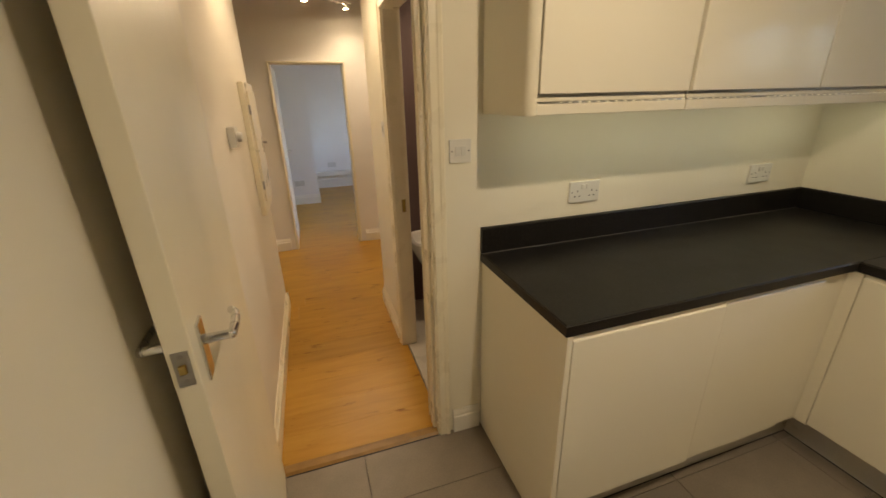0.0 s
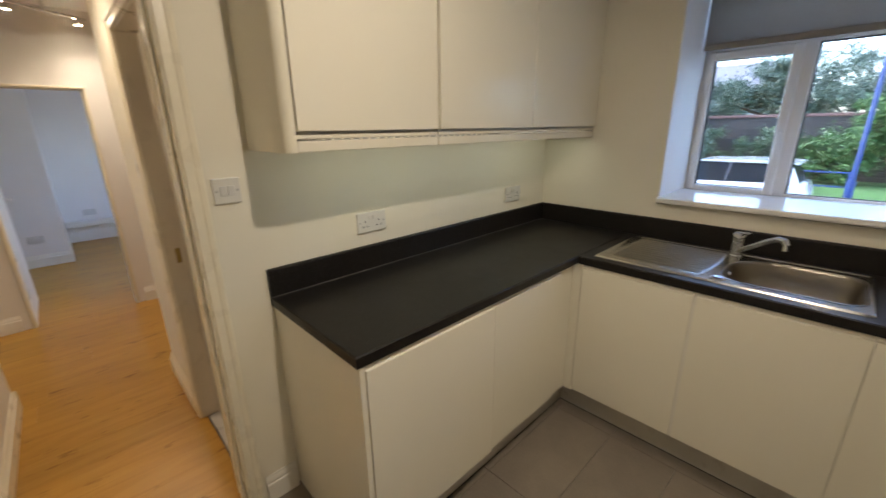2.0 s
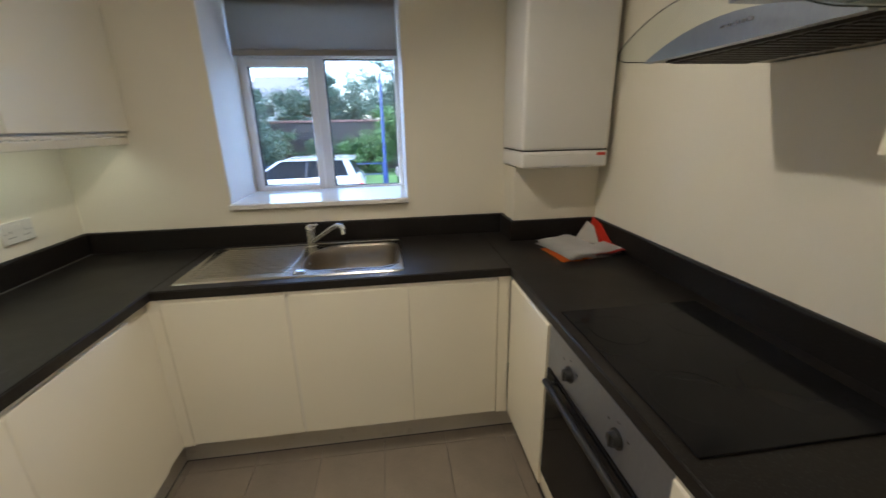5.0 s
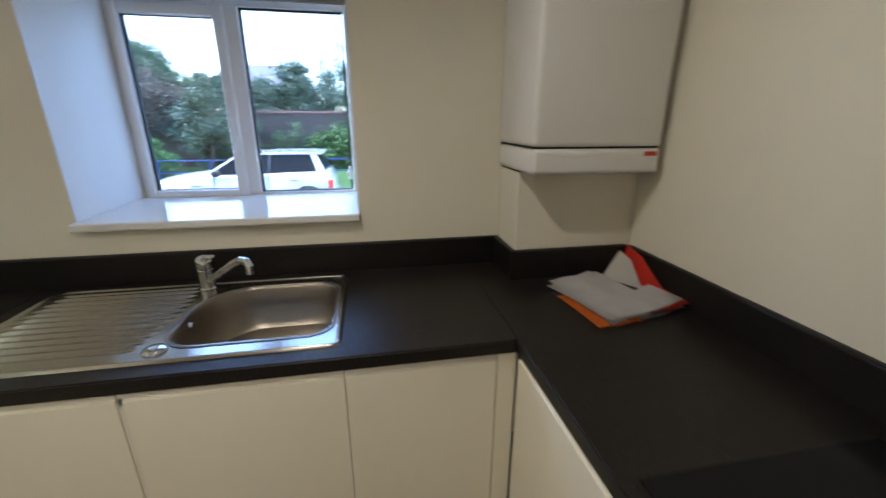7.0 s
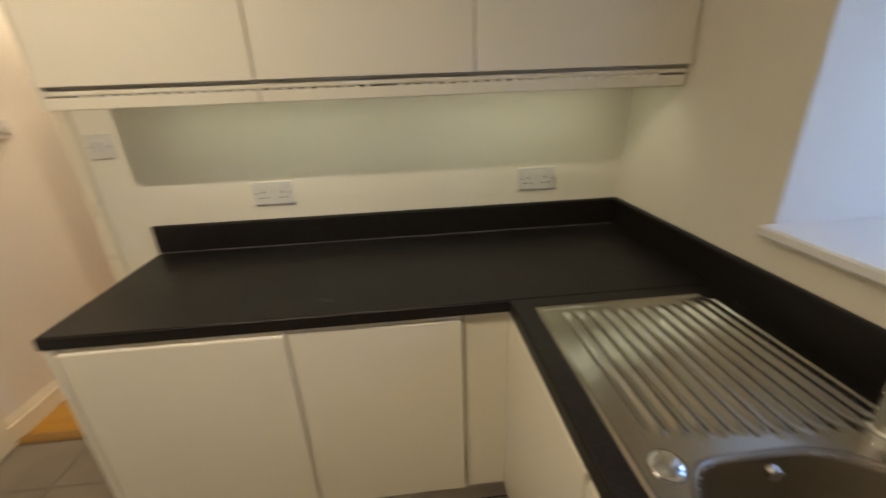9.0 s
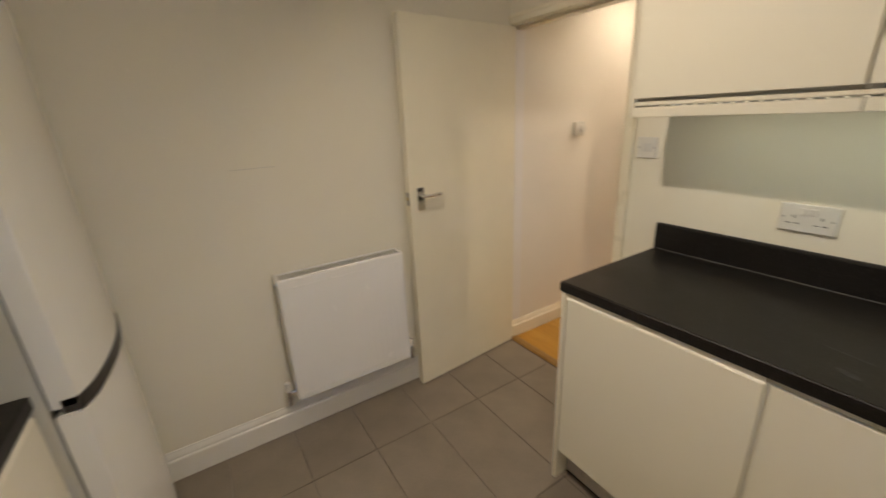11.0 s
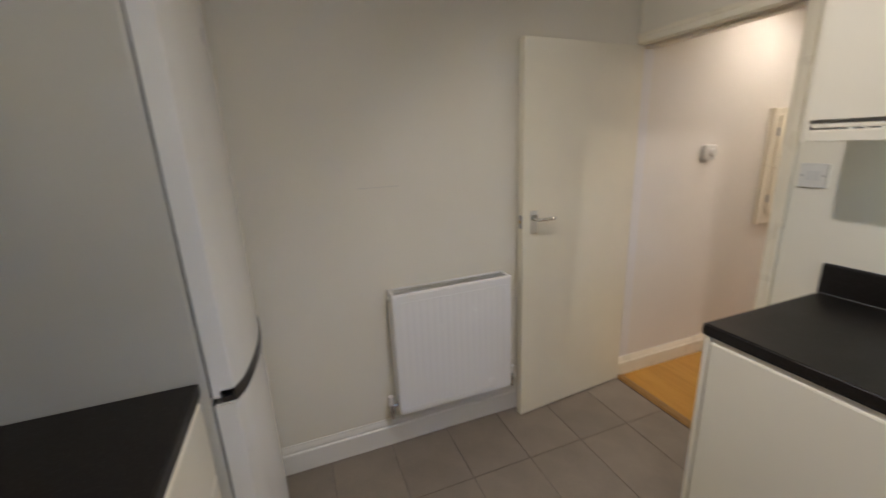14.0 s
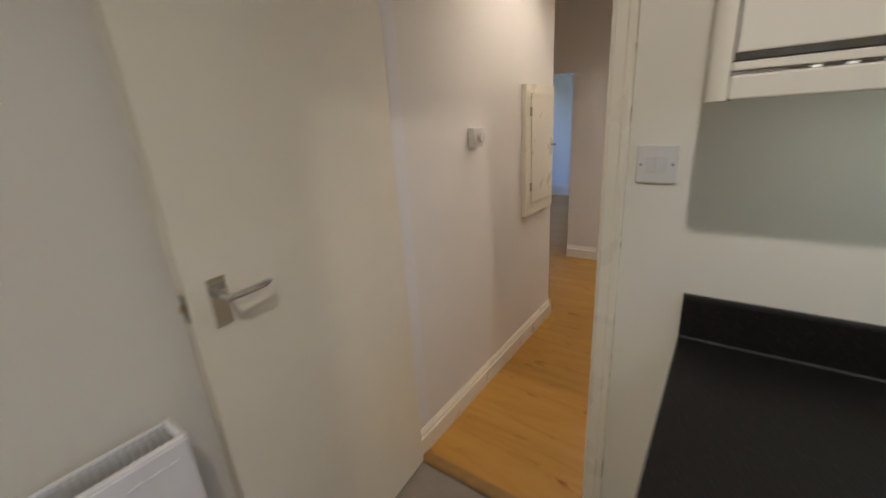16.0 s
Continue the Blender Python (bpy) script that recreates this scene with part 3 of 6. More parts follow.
bm = box(1.620, F0 - 0.012, 1.20, 1.636, F0, 1.26, bevel=0.003)
bx(bm, 1.612, F0 - 0.035, 1.222, 1.626, F0 - 0.01, 1.236, bevel=0.003)
part("latch", bm, UPVC, window, "small white latch")
setting("window_sill", prism(bmesh.new(), [(0.735, 2.852, 1.110), (0.735, 2.848, 1.116), (0.735, 2.848, 1.133), (0.735, 2.853, 1.138), (0.735, F0 + 0.005, 1.138), (0.735, F0 + 0.005, 1.104)], (0.935, 0, 0)), SILL, "glossy white window sill board", "window sill")
REVEAL = mottled("white_reveal_paint", (0.80, 0.80, 0.80), 0.5, scale=1.5, spread=0.02, fine=200, bump=0.08)
bm = box(0.7335, WY + 0.001, 1.132, 0.737, F0, 2.238)
bx(bm, 1.6685, WY + 0.001, 1.132, 1.6715, F0, 2.238)
bx(bm, 0.737, WY + 0.001, 2.236, 1.6685, F0, 2.2395)
setting("window_reveal", bm, REVEAL, "white painted plaster lining of the window reveal", "wall")

blind = thing("roller_blind", (1.19, 3.27, 2.19), "taupe roller blind pulled halfway down the window", "blind")
bm = bmesh.new()
tube(bm, (0.744, 3.27, 2.19), (1.659, 3.27, 2.19), 0.024)
part("roll", bm, BLIND, blind, smooth=True)
bm = bmesh.new()
cols = [0.744 + 0.915 * i / 24 for i in range(25)]
verts = [[bm.verts.new((x, 3.247 + 0.0035 * math.sin(x * 9) * (1 - r), z)) for x in cols] for r, z in ((1, 2.19), (0.5, 2.05), (0, 1.935))]
for r in range(2):
    for i in range(24):
        bm.faces.new((verts[r][i], verts[r][i + 1], verts[r + 1][i + 1], verts[r + 1][i]))
bmesh.ops.solidify(bm, geom=bm.faces[:], thickness=0.0012)
part("fabric", bm, BLIND, blind, smooth=True)
part("bottom_bar", box(0.744, 3.24, 1.908, 1.659, 3.256, 1.938, bevel=0.004), BLIND, blind, "fabric covered bottom bar")


# ---- kitchen units ----
def handle_door(axis, face, a0, a1, z0, z1, thick=0.019, lip=0.016):
    """A gloss door with a bevelled grip along its top; face is its front plane, the body lies behind it (toward the wall)."""
    sign = {"x": -1, "-x": 1, "-y": 1}[axis]
    pts = [(0, z0), (0, z1 - 0.004), (0.0035, z1), (0.007, z1), (0.0135, z1 - lip), (thick, z1 - lip), (thick, z0)]
    pts = [(max(d, 0.0), z) for d, z in pts]
    bm = bmesh.new()
    if axis in ("x", "-x"):
        prism(bm, [(face + sign * d, a0, z) for d, z in pts], (0, a1 - a0, 0))
    else:
        prism(bm, [(a0, face + d, z) for d, z in pts], (a1 - a0, 0, 0))
    bmesh.ops.bevel(bm, geom=[e for e in bm.edges if e.calc_length() > 0.1], offset=0.0012, segments=2, affect="EDGES")
    return bm


UNIT_LABEL = "glossy cream kitchen base cabinet under the black worktop"
FACE_L, FACE_W, FACE_R = 0.603, 2.270, 2.084


def base_unit_left(y0, y1, back=0.0, gap=0.0021):
    """A unit of the left run; back: how far its door stands behind the others, gap: the joint at its first edge."""
    face, label = FACE_L - back, UNIT_LABEL
    u = thing("base_cabinet", (0.3, (y0 + y1) / 2, 0.145), label, "cabinet", "base cabinets")
    part("body", box(0.024, y0 + 0.001, 0.147, face - 0.022, y1 - 0.001, 0.868), CARCASS, u)
    part("grip_channel", box(face - 0.021, y0 + 0.002, 0.835, face - 0.006, y1 - 0.002, 0.8685), CARCASS, u, "pale recessed grip channel")
    if gap > 0.003:
        part("edge_strip", box(face - 0.0215, y0 - 0.002, 0.157, face - 0.004, y0 + gap - 0.0005, 0.853), CARCASS, u, "pale strip in the joint between the doors")
    part("door", handle_door("x", face, y0 + gap, y1 - 0.0021, 0.157, 0.853), GLOSS, u)
    return u


def base_unit_window(x0, x1, gap=0.0016):
    u = thing("base_cabinet", ((x0 + x1) / 2, 2.6, 0.145), UNIT_LABEL, "cabinet", "base cabinets")
    part("body", box(x0 + 0.001, FACE_W + 0.022, 0.147, x1 - 0.001, WY - 0.03, 0.72), CARCASS, u)
    part("grip_channel", box(x0 + 0.002, FACE_W + 0.006, 0.835, x1 - 0.002, FACE_W + 0.021, 0.8685), CARCASS, u, "pale recessed grip channel")
    part("edge_strip", box(x0 - 0.0015, FACE_W + 0.006, 0.157, x0 + gap - 0.0005, FACE_W + 0.0215, 0.853), CARCASS, u, "pale strip in the joint between the doors")
    part("door", handle_door("-y", FACE_W, x0 + gap, x1 - 0.0016, 0.157, 0.853), GLOSS, u)
    return u


left_end = thing("end_panel", (0.3, 1.018, 0), "glossy cream end panel closing the base cabinets", "panel")
part("panel", box(0.003, 1.008, 0.0015, FACE_L - 0.001, 1.027, 0.8685, bevel=0.0015), GLOSS, left_end)
part("edge_band", box(FACE_L - 0.0008, 1.0085, 0.002, FACE_L + 0.001, 1.0265, 0.868), GLOSS, left_end)
base_unit_left(1.029, 1.628)
base_unit_left(1.628, 2.132, 0.008, 0.009)
corner = thing("corner_post", (0.59, 2.2, 0.147), "glossy cream corner filler between the cabinet runs", "filler panel")
part("filler", box(FACE_L - 0.05, 2.1355, 0.147, FACE_L - 0.022, FACE_W + 0.018, 0.8685, bevel=0.0015), GLOSS, corner)
part("filler", box(FACE_L - 0.0215, FACE_W + 0.001, 0.147, 0.628, FACE_W + 0.019, 0.8685, bevel=0.0015), GLOSS, corner)
base_unit_window(0.630, 1.112)
base_unit_window(1.112, 1.625, 0.012)
base_unit_window(1.625, 2.026)
corner = thing("corner_post", (2.08, 2.25, 0.147), "glossy cream corner filler between the cabinet runs", "filler panel")
part("filler", box(2.0275, FACE_W + 0.003, 0.147, FACE_R - 0.001, FACE_W + 0.022, 0.8685, bevel=0.0015), GLOSS, corner)


def base_unit_right(y0, y1, fronts, label):
    u = thing("base_cabinet", (2.38, (y0 + y1) / 2, 0.145), label, "cabinet", "base cabinets")
    part("body", box(FACE_R + 0.022, y0 + 0.001, 0.147, WX - 0.03, y1 - 0.001, 0.868), CARCASS, u)
    part("grip_channel", box(FACE_R + 0.006, y0 + 0.002, 0.835, FACE_R + 0.021, y1 - 0.002, 0.8685), CARCASS, u, "pale recessed grip channel")
    for z0, z1 in fronts:
        part("drawer_front" if len(fronts) > 1 else "door", handle_door("-x", FACE_R, y0 + 0.0021, y1 - 0.0021, z0, z1), GLOSS, u)
    return u


base_unit_right(1.842, 2.266, [(0.157, 0.853)], UNIT_LABEL)
base_unit_right(0.692, 1.224, [(0.157, 0.39), (0.395, 0.62), (0.625, 0.853)], "glossy cream drawer unit under the black worktop")

for name, size in (("plinth_left", (0.515, 1.028, 0.001, 0.531, 2.35, 0.1465)), ("plinth_window", (0.532, 2.348, 0.001, 2.144, 2.364, 0.1465)), ("plinth_right", (2.145, 0.692, 0.001, 2.161, 2.347, 0.1465))):
    p = thing(name.rsplit("_", 1)[0] + "_board", ((size[0] + size[3]) / 2, (size[1] + size[4]) / 2, 0), "grey laminate plinth board under the cabinets", "plinth", "plinth boards")
    part("board", box(*size, bevel=0.001), PLINTH, p)
    bm = box(size[0] - 0.004, size[1], 0.0008, size[3], size[4], 0.004) if name == "plinth_right" else box(size[0], size[1] - (0.004 if name == "plinth_window" else 0), 0.0008, size[3] + (0.004 if name == "plinth_left" else 0), size[4], 0.004)
    part("sealing_strip", bm, RUBBER, p, "dark sealing strip along the floor")

# worktop, one continuous U
worktop = thing("worktop", (1.3, 2.5, 0.872), "continuous black laminate worktop with matching upstands", "worktop")
U0, U1 = 0.606, 2.080
SINK_HOLE, HOB = (1.165, 2.372, 1.60, 2.765), (2.116, 1.207, 2.606, 1.820)


def rounded_slab(outline, z0, z1):
    bm = prism(bmesh.new(), [(x, y, z0) for x, y in outline], (0, 0, z1 - z0))
    top = [e for e in bm.edges if abs(e.verts[0].co.z - e.verts[1].co.z) < 1e-6]
    bmesh.ops.bevel(bm, geom=top, offset=0.004, segments=3, affect="EDGES")
    return bm


part("left_top", rounded_slab([(0.002, 1.000), (U0, 1.000), (U0, 2.266), (U0, WY - 0.002), (0.002, WY - 0.002)], 0.870, 0.910), WORKTOP, worktop, smooth=True)
bm = bmesh.new()
sx0, sy0, sx1, sy1 = SINK_HOLE
slab = sheet(U0 + 0.0002, U1 - 0.0002, 2.266, WY - 0.002, [(sx0, sx1, sy0, sy1)], lambda u, v, d: (u, v, 0.870 + d), 0.04)
bmesh.ops.bevel(slab, geom=[e for e in slab.edges if all(abs(v.co.y - 2.266) < 1e-4 for v in e.verts) and abs(e.verts[0].co.z - e.verts[1].co.z) < 1e-5], offset=0.004, segments=3, affect="EDGES")
part("window_top", slab, WORKTOP, worktop, smooth=True)
part("right_top", rounded_slab([(U1, 0.690), (WX - 0.002, 0.690), (WX - 0.002, WY - 0.002), (U1, WY - 0.002), (U1, 2.266)], 0.870, 0.910), WORKTOP, worktop, smooth=True)


def upstand(a, b, out):
    """An upstand with a rounded top from a to b, standing out along out."""
    a, b, out = Vector((*a, 0)), Vector((*b, 0)), Vector((*out, 0))
    prof = [(0.001, 0.9102), (0.018, 0.9102), (0.018, 1.012), (0.0165, 1.017), (0.013, 1.0195), (0.009, 1.020), (0.001, 1.020)]
    return prism(bmesh.new(), [a + out * d + Vector((0, 0, h)) for d, h in prof], b - a)


part("upstand", upstand((0, 1.000), (0, WY - 0.002), (1, 0)), WORKTOP, worktop)
part("upstand", upstand((0.0185, WY), (2.218, WY), (0, -1)), WORKTOP, worktop)
part("upstand", upstand((2.2185, 2.684), (2.2185, WY - 0.002), (-1, 0)), WORKTOP, worktop)
part("upstand", upstand((2.2005, 2.684), (WX - 0.019, 2.684), (0, -1)), WORKTOP, worktop)
part("upstand", upstand((WX, 0.695), (WX, 2.6655), (-1, 0)), WORKTOP, worktop)
SCUFF = mottled("pale_scuff", (0.035, 0.034, 0.033), 0.6, scale=60, spread=0.4)
for cx, cy, turn, length, width in ((0.423, 1.718, 78, 0.105, 0.006), (0.517, 1.738, 65, 0.05, 0.018)):
    bm = bmesh.new()
    bmesh.ops.create_circle(bm, cap_ends=True, segments=24, radius=0.5)
    bmesh.ops.transform(bm, verts=bm.verts, matrix=pose(cx, cy, 0.9104, 0, 0, turn) @ Matrix.Diagonal((length, width, 1, 1)))
    bmesh.ops.solidify(bm, geom=bm.faces[:], thickness=0.0002)
    part("scuff_mark", bm, SCUFF, worktop, "faint pale scuff on the worktop")
SEAL = mottled("pale_silicone_line", (0.13, 0.125, 0.12), 0.5, scale=30, spread=0.2)
part("sealant_line", box(0.018, 1.002, 0.9101, 0.0205, WY - 0.02, 0.9125), SEAL, worktop, "thin pale sealant line")

setting("pipe_boxing", box(2.219, 2.684, 0.9, WX - 0.001, WY - 0.001, 1.298, bevel=0.002), WALL, "cream painted pipe boxing under the boiler", "boxing")


def wall_unit(side, y0, y1, doors, label, end, front=0.332):
    """A wall cabinet with doors, grip channel and light pelmet. side 1: on the left wall, -1: on the right wall.
    end: -1 or 1 where a rounded pilaster closes its lower or upper end in y, 0 for none; front: how far the doors stand out."""
    px = lambda d: d if side == 1 else WX - d
    bxx = lambda bm, d0, a, z0, d1, b, z1, bevel=0.0: bx(bm, *(min(px(d0), px(d1)), a, z0, max(px(d0), px(d1)), b, z1), bevel=bevel)
    u = thing("wall_cabinet", (px(0.16), (y0 + y1) / 2, 1.455), label, "cabinet", "wall cabinets")
    r = 0.030 if side == 1 else 0.026
    lo, hi = y0 + (r + 0.001 if end < 0 else 0.001), y1 - (r + 0.001 if end > 0 else 0.002)
    part("body", bxx(bmesh.new(), 0.001, lo + 0.001, 1.478, front - 0.032, hi - 0.001, 2.18), CARCASS, u)
    # grey colour carries the shade of the gap below the doors
    part("grip_channel", bxx(bmesh.new(), front - 0.0315, lo + 0.001, 1.509, front - 0.020, hi - 0.001, 1.53), CHANNEL, u, "grip channel greyed for the shade below the doors")
    if end:
        edge = y0 if end < 0 else y1
        outline = [(0.001, edge), (0.322 - r, edge)] + [(0.322 - r + r * math.sin(a), edge - end * (r - r * math.cos(a))) for a in [radians(15 * i) for i in range(1, 7)]] + [(0.001, edge - end * r)]
        part("end_panel", prism(bmesh.new(), [(px(d), y, 1.456) for d, y in outline], (0, 0, 0.724)), GLOSS, u, "end panel with a rounded front edge", smooth=True)
    for a, b in doors:
        bm = bmesh.new()
        bxx(bm, front - 0.019, max(a, lo) + 0.002, 1.517, front, min(b, hi) - 0.002, 2.178, bevel=0.002)
        part("door", bm, GLOSS, u)
    part("light_pelmet", bxx(bmesh.new(), 0.292, lo, 1.457, 0.322, hi, 1.489, bevel=0.003), GLOSS, u, "glossy light pelmet")
    part("chrome_trim", bxx(bmesh.new(), 0.3005, lo, 1.4905, 0.306, hi, 1.4935), CHROME, u, "thin bright metal trim line")
    part("pelmet_cap", bxx(bmesh.new(), 0.292, lo, 1.495, front - 0.014, hi, 1.507, bevel=0.002), GLOSS, u)
    return u


wall_unit(1, 1.004, 1.600, [(1.03, 1.600)], "glossy cream single wall cabinet above the worktop", -1, 0.330)
wall_unit(1, 1.6005, WY - 0.004, [(1.601, 2.218), (2.218, 2.89)], "glossy cream double wall cabinet above the worktop", 0, 0.338)
wall_unit(-1, 0.735, 1.256, [(0.735, 1.256)], "glossy cream wall cabinet between hood and fridge", 1)


# ---- sink and tap ----
def turned(centre, profile, n=32, lean=(0, 0)):
    """A round body turned about an upright axis; profile: rows of radius and height; lean: how far it tilts for each metre of height."""
    bm = bmesh.new()
    base = profile[0][1]
    loops = []
    for r, z in profile:
        cx, cy = centre[0] + lean[0] * (z - base), centre[1] + lean[1] * (z - base)
        loops.append([bm.verts.new((cx + max(r, 0.0002) * math.cos(2 * math.pi * k / n), cy + max(r, 0.0002) * math.sin(2 * math.pi * k / n), z)) for k in range(n)])
    for a, b in zip(loops, loops[1:]):
        for k in range(n):
            bm.faces.new((a[k], a[(k + 1) % n], b[(k + 1) % n], b[k]))
    bm.faces.new(list(reversed(loops[0])))
    bm.faces.new(loops[-1])
    return bm


def sink():
    s = thing("kitchen_sink", (1.14, 2.57, 0.91), "stainless steel inset sink with ribbed drainer, set in the worktop", "sink")
    X0, X1, Y0, Y1 = 0.661, 1.618, 2.319, 2.817
    # rim and drainer: a fine grid whose heights give the ribs and the raised edge; the bowl's opening is left out
    nx, ny = 120, 64
    cx, cy, hw, hh = 1.376, 2.568, 0.215, 0.186
    corner_r = lambda side, rear: 0.075 if side > 0 else 0.175 if rear > 0 else 0.08

    def bowl_gap(x, y):
        rad = corner_r(x - cx, y - cy)
        dx, dy = max(abs(x - cx) - (hw - rad), 0), max(abs(y - cy) - (hh - rad), 0)
        return math.hypot(dx, dy) - rad

    def limit(y):
        d = max(0.0, 0.032 - min(y - Y0, Y1 - y))
        return X1 - 0.032 + math.sqrt(max(0.0, 0.032 ** 2 - d * d))

    def height(x, y):
        edge = min(x - X0, limit(y) - x, y - Y0, Y1 - y)
        z = 0.9145 if edge > 0.012 else 0.9105 + 0.006 * math.sin(min(edge / 0.012, 1) * math.pi) + 0.004 * min(edge / 0.012, 1)
        if 0.70 < x < 1.135 and 2.372 < y < 2.79:
            fade = min(1, (x - 0.70) / 0.03, (1.135 - x - max(0, (2.60 - y)) * 0.12) / 0.03, (y - 2.372) / 0.01, (2.79 - y) / 0.01)
            z += max(0, fade) * (-0.004 + 0.0075 * (0.5 + 0.5 * math.cos((y - 2.372) / 0.0348 * 2 * math.pi)) ** 2)
        return z

    bm = bmesh.new()
    ys = [Y0 + (Y1 - Y0) * j / 200 for j in range(201)]
    xs = [X0 + (X1 - X0) * i / nx for i in range(nx + 1)]
    grid = {}
    for i, x in enumerate(xs):
        for j, y in enumerate(ys):
            cut = max(0, (y - (Y1 - 0.05)) - (x - X0) * 1.0)      # clipped rear corner
            yy = y - cut * 0.7
            xx = min(x, limit(y))
            grid[i, j] = bm.verts.new((xx, yy, height(xx, yy)))
    for i in range(nx):
        for j in range(200):
            mx, my = (xs[i] + xs[i + 1]) / 2, (ys[j] + ys[j + 1]) / 2
            if bowl_gap(mx, my) > -0.004:
                bm.faces.new((grid[i, j], grid[i + 1, j], grid[i + 1, j + 1], grid[i, j + 1]))
    for v in [v for v in bm.verts if not v.link_faces]:
        bm.verts.remove(v)
    part("drainer", bm, STEEL, s, "ribbed stainless drainer", smooth=True)
    # bowl
    bm = bmesh.new()
    rows = []
    for inset, z in ((-0.008, 0.9165), (-0.003, 0.9172), (0.002, 0.914), (0.006, 0.905), (0.012, 0.86), (0.022, 0.79), (0.036, 0.772), (0.065, 0.766), (0.12, 0.764)):
        loop = []
        for k in range(64):
            a = 2 * math.pi * k / 64
            w, h, r = hw - inset, hh - inset, max(corner_r(math.cos(a), math.sin(a)) - inset * 0.6, 0.02)
            c, sn = math.cos(a), math.sin(a)
            best = 0
            lo, hi = 0.0, 1.0
            for _ in range(22):
                mid = (lo + hi) / 2
                dx, dy = max(abs(c * mid) - (w - r), 0), max(abs(sn * mid) - (h - r), 0)
                if math.hypot(dx, dy) - r < 0:
                    lo = mid
                else:
                    hi = mid
            loop.append(bm.verts.new((cx + c * lo, cy + sn * lo, z)))
        rows.append(loop)
    for a, b in zip(rows, rows[1:]):
        for k in range(64):
            bm.faces.new((a[k], a[(k + 1) % 64], b[(k + 1) % 64], b[k]))
    bm.faces.new(rows[-1])
    part("bowl", bm, SHADED_STEEL, s, "deep rounded steel bowl", smooth=True)
    bm = tube(bmesh.new(), (1.36, 2.58, 0.7645), (1.36, 2.58, 0.768), 0.045, 0.04, 32)
    waste = part("waste", bm, CHROME, s, "chrome waste fitting", smooth=True)
    for k in range(6):
        a = math.pi * k / 3
        part("waste_slot", tube(bmesh.new(), (1.36 + 0.02 * math.cos(a), 2.58 + 0.02 * math.sin(a), 0.7675), (1.36 + 0.02 * math.cos(a), 2.58 + 0.02 * math.sin(a), 0.7688), 0.007, n=12), BLACK, waste)
    bm = tube(bmesh.new(), (1.166, 2.552, 0.885), (1.178, 2.552, 0.884), 0.014, 0.012, 20)
    part("overflow", bm, CHROME, s, "small round overflow", smooth=True)
    bm = turned((1.160, 2.374), [(0.029, 0.9145), (0.029, 0.9175), (0.026, 0.9215), (0.019, 0.9245), (0.010, 0.926), (0.0, 0.9265)])
    part("plug_knob", bm, CHROME, s, "chrome pop-up waste knob", smooth=True)


sink()


def tap():
    t = thing("mixer_tap", (1.148, 2.785, 0.916), "chrome single-lever mixer tap behind the sink", "tap")
    b = (1.148, 2.775)
    part("body", turned(b, [(0.030, 0.9155), (0.030, 0.919), (0.0265, 0.9225), (0.0255, 0.95), (0.0245, 0.984), (0.022, 0.987)]), CHROME, t, smooth=True)
    cap = part("lever_cap", turned(b, [(0.022, 0.9875), (0.0265, 0.990), (0.0275, 1.006), (0.0265, 1.017), (0.022, 1.0255), (0.013, 1.031), (0.0, 1.0325)]), CHROME, t, smooth=True)
    bm = box(b[0] - 0.004, b[1] - 0.011, 1.020, b[0] + 0.052, b[1] + 0.011, 1.0315, bevel=0.005, seg=3)
    bmesh.ops.rotate(bm, verts=bm.verts, cent=(*b, 1.02), matrix=Matrix.Rotation(radians(-12), 3, "Y") @ Matrix.Rotation(radians(-35), 3, "Z"))
    part("lever", bm, CHROME, cap, "short chrome lever", smooth=True)
    points = [Vector((1.158, 2.762, 0.945)), Vector((1.21, 2.722, 0.985)), Vector((1.27, 2.68, 1.03)), Vector((1.30, 2.66, 1.047)), Vector((1.322, 2.645, 1.046)), Vector((1.33, 2.639, 1.032))]
    bm = bmesh.new()
    for (p, q), (r0, r1) in zip(zip(points, points[1:]), ((0.0125, 0.012), (0.012, 0.0115), (0.0115, 0.012), (0.012, 0.0125), (0.0125, 0.0125))):
        tube(bm, p, q, r0, r1, 18)
        bmesh.ops.create_uvsphere(bm, u_segments=18, v_segments=10, radius=r1, matrix=Matrix.Translation(q))
    part("spout", bm, CHROME, t, smooth=True)
    part("aerator", tube(bmesh.new(), (1.33, 2.639, 1.034), (1.331, 2.638, 1.008), 0.0132, 0.0132, 20), CHROME, t, smooth=True)


tap()


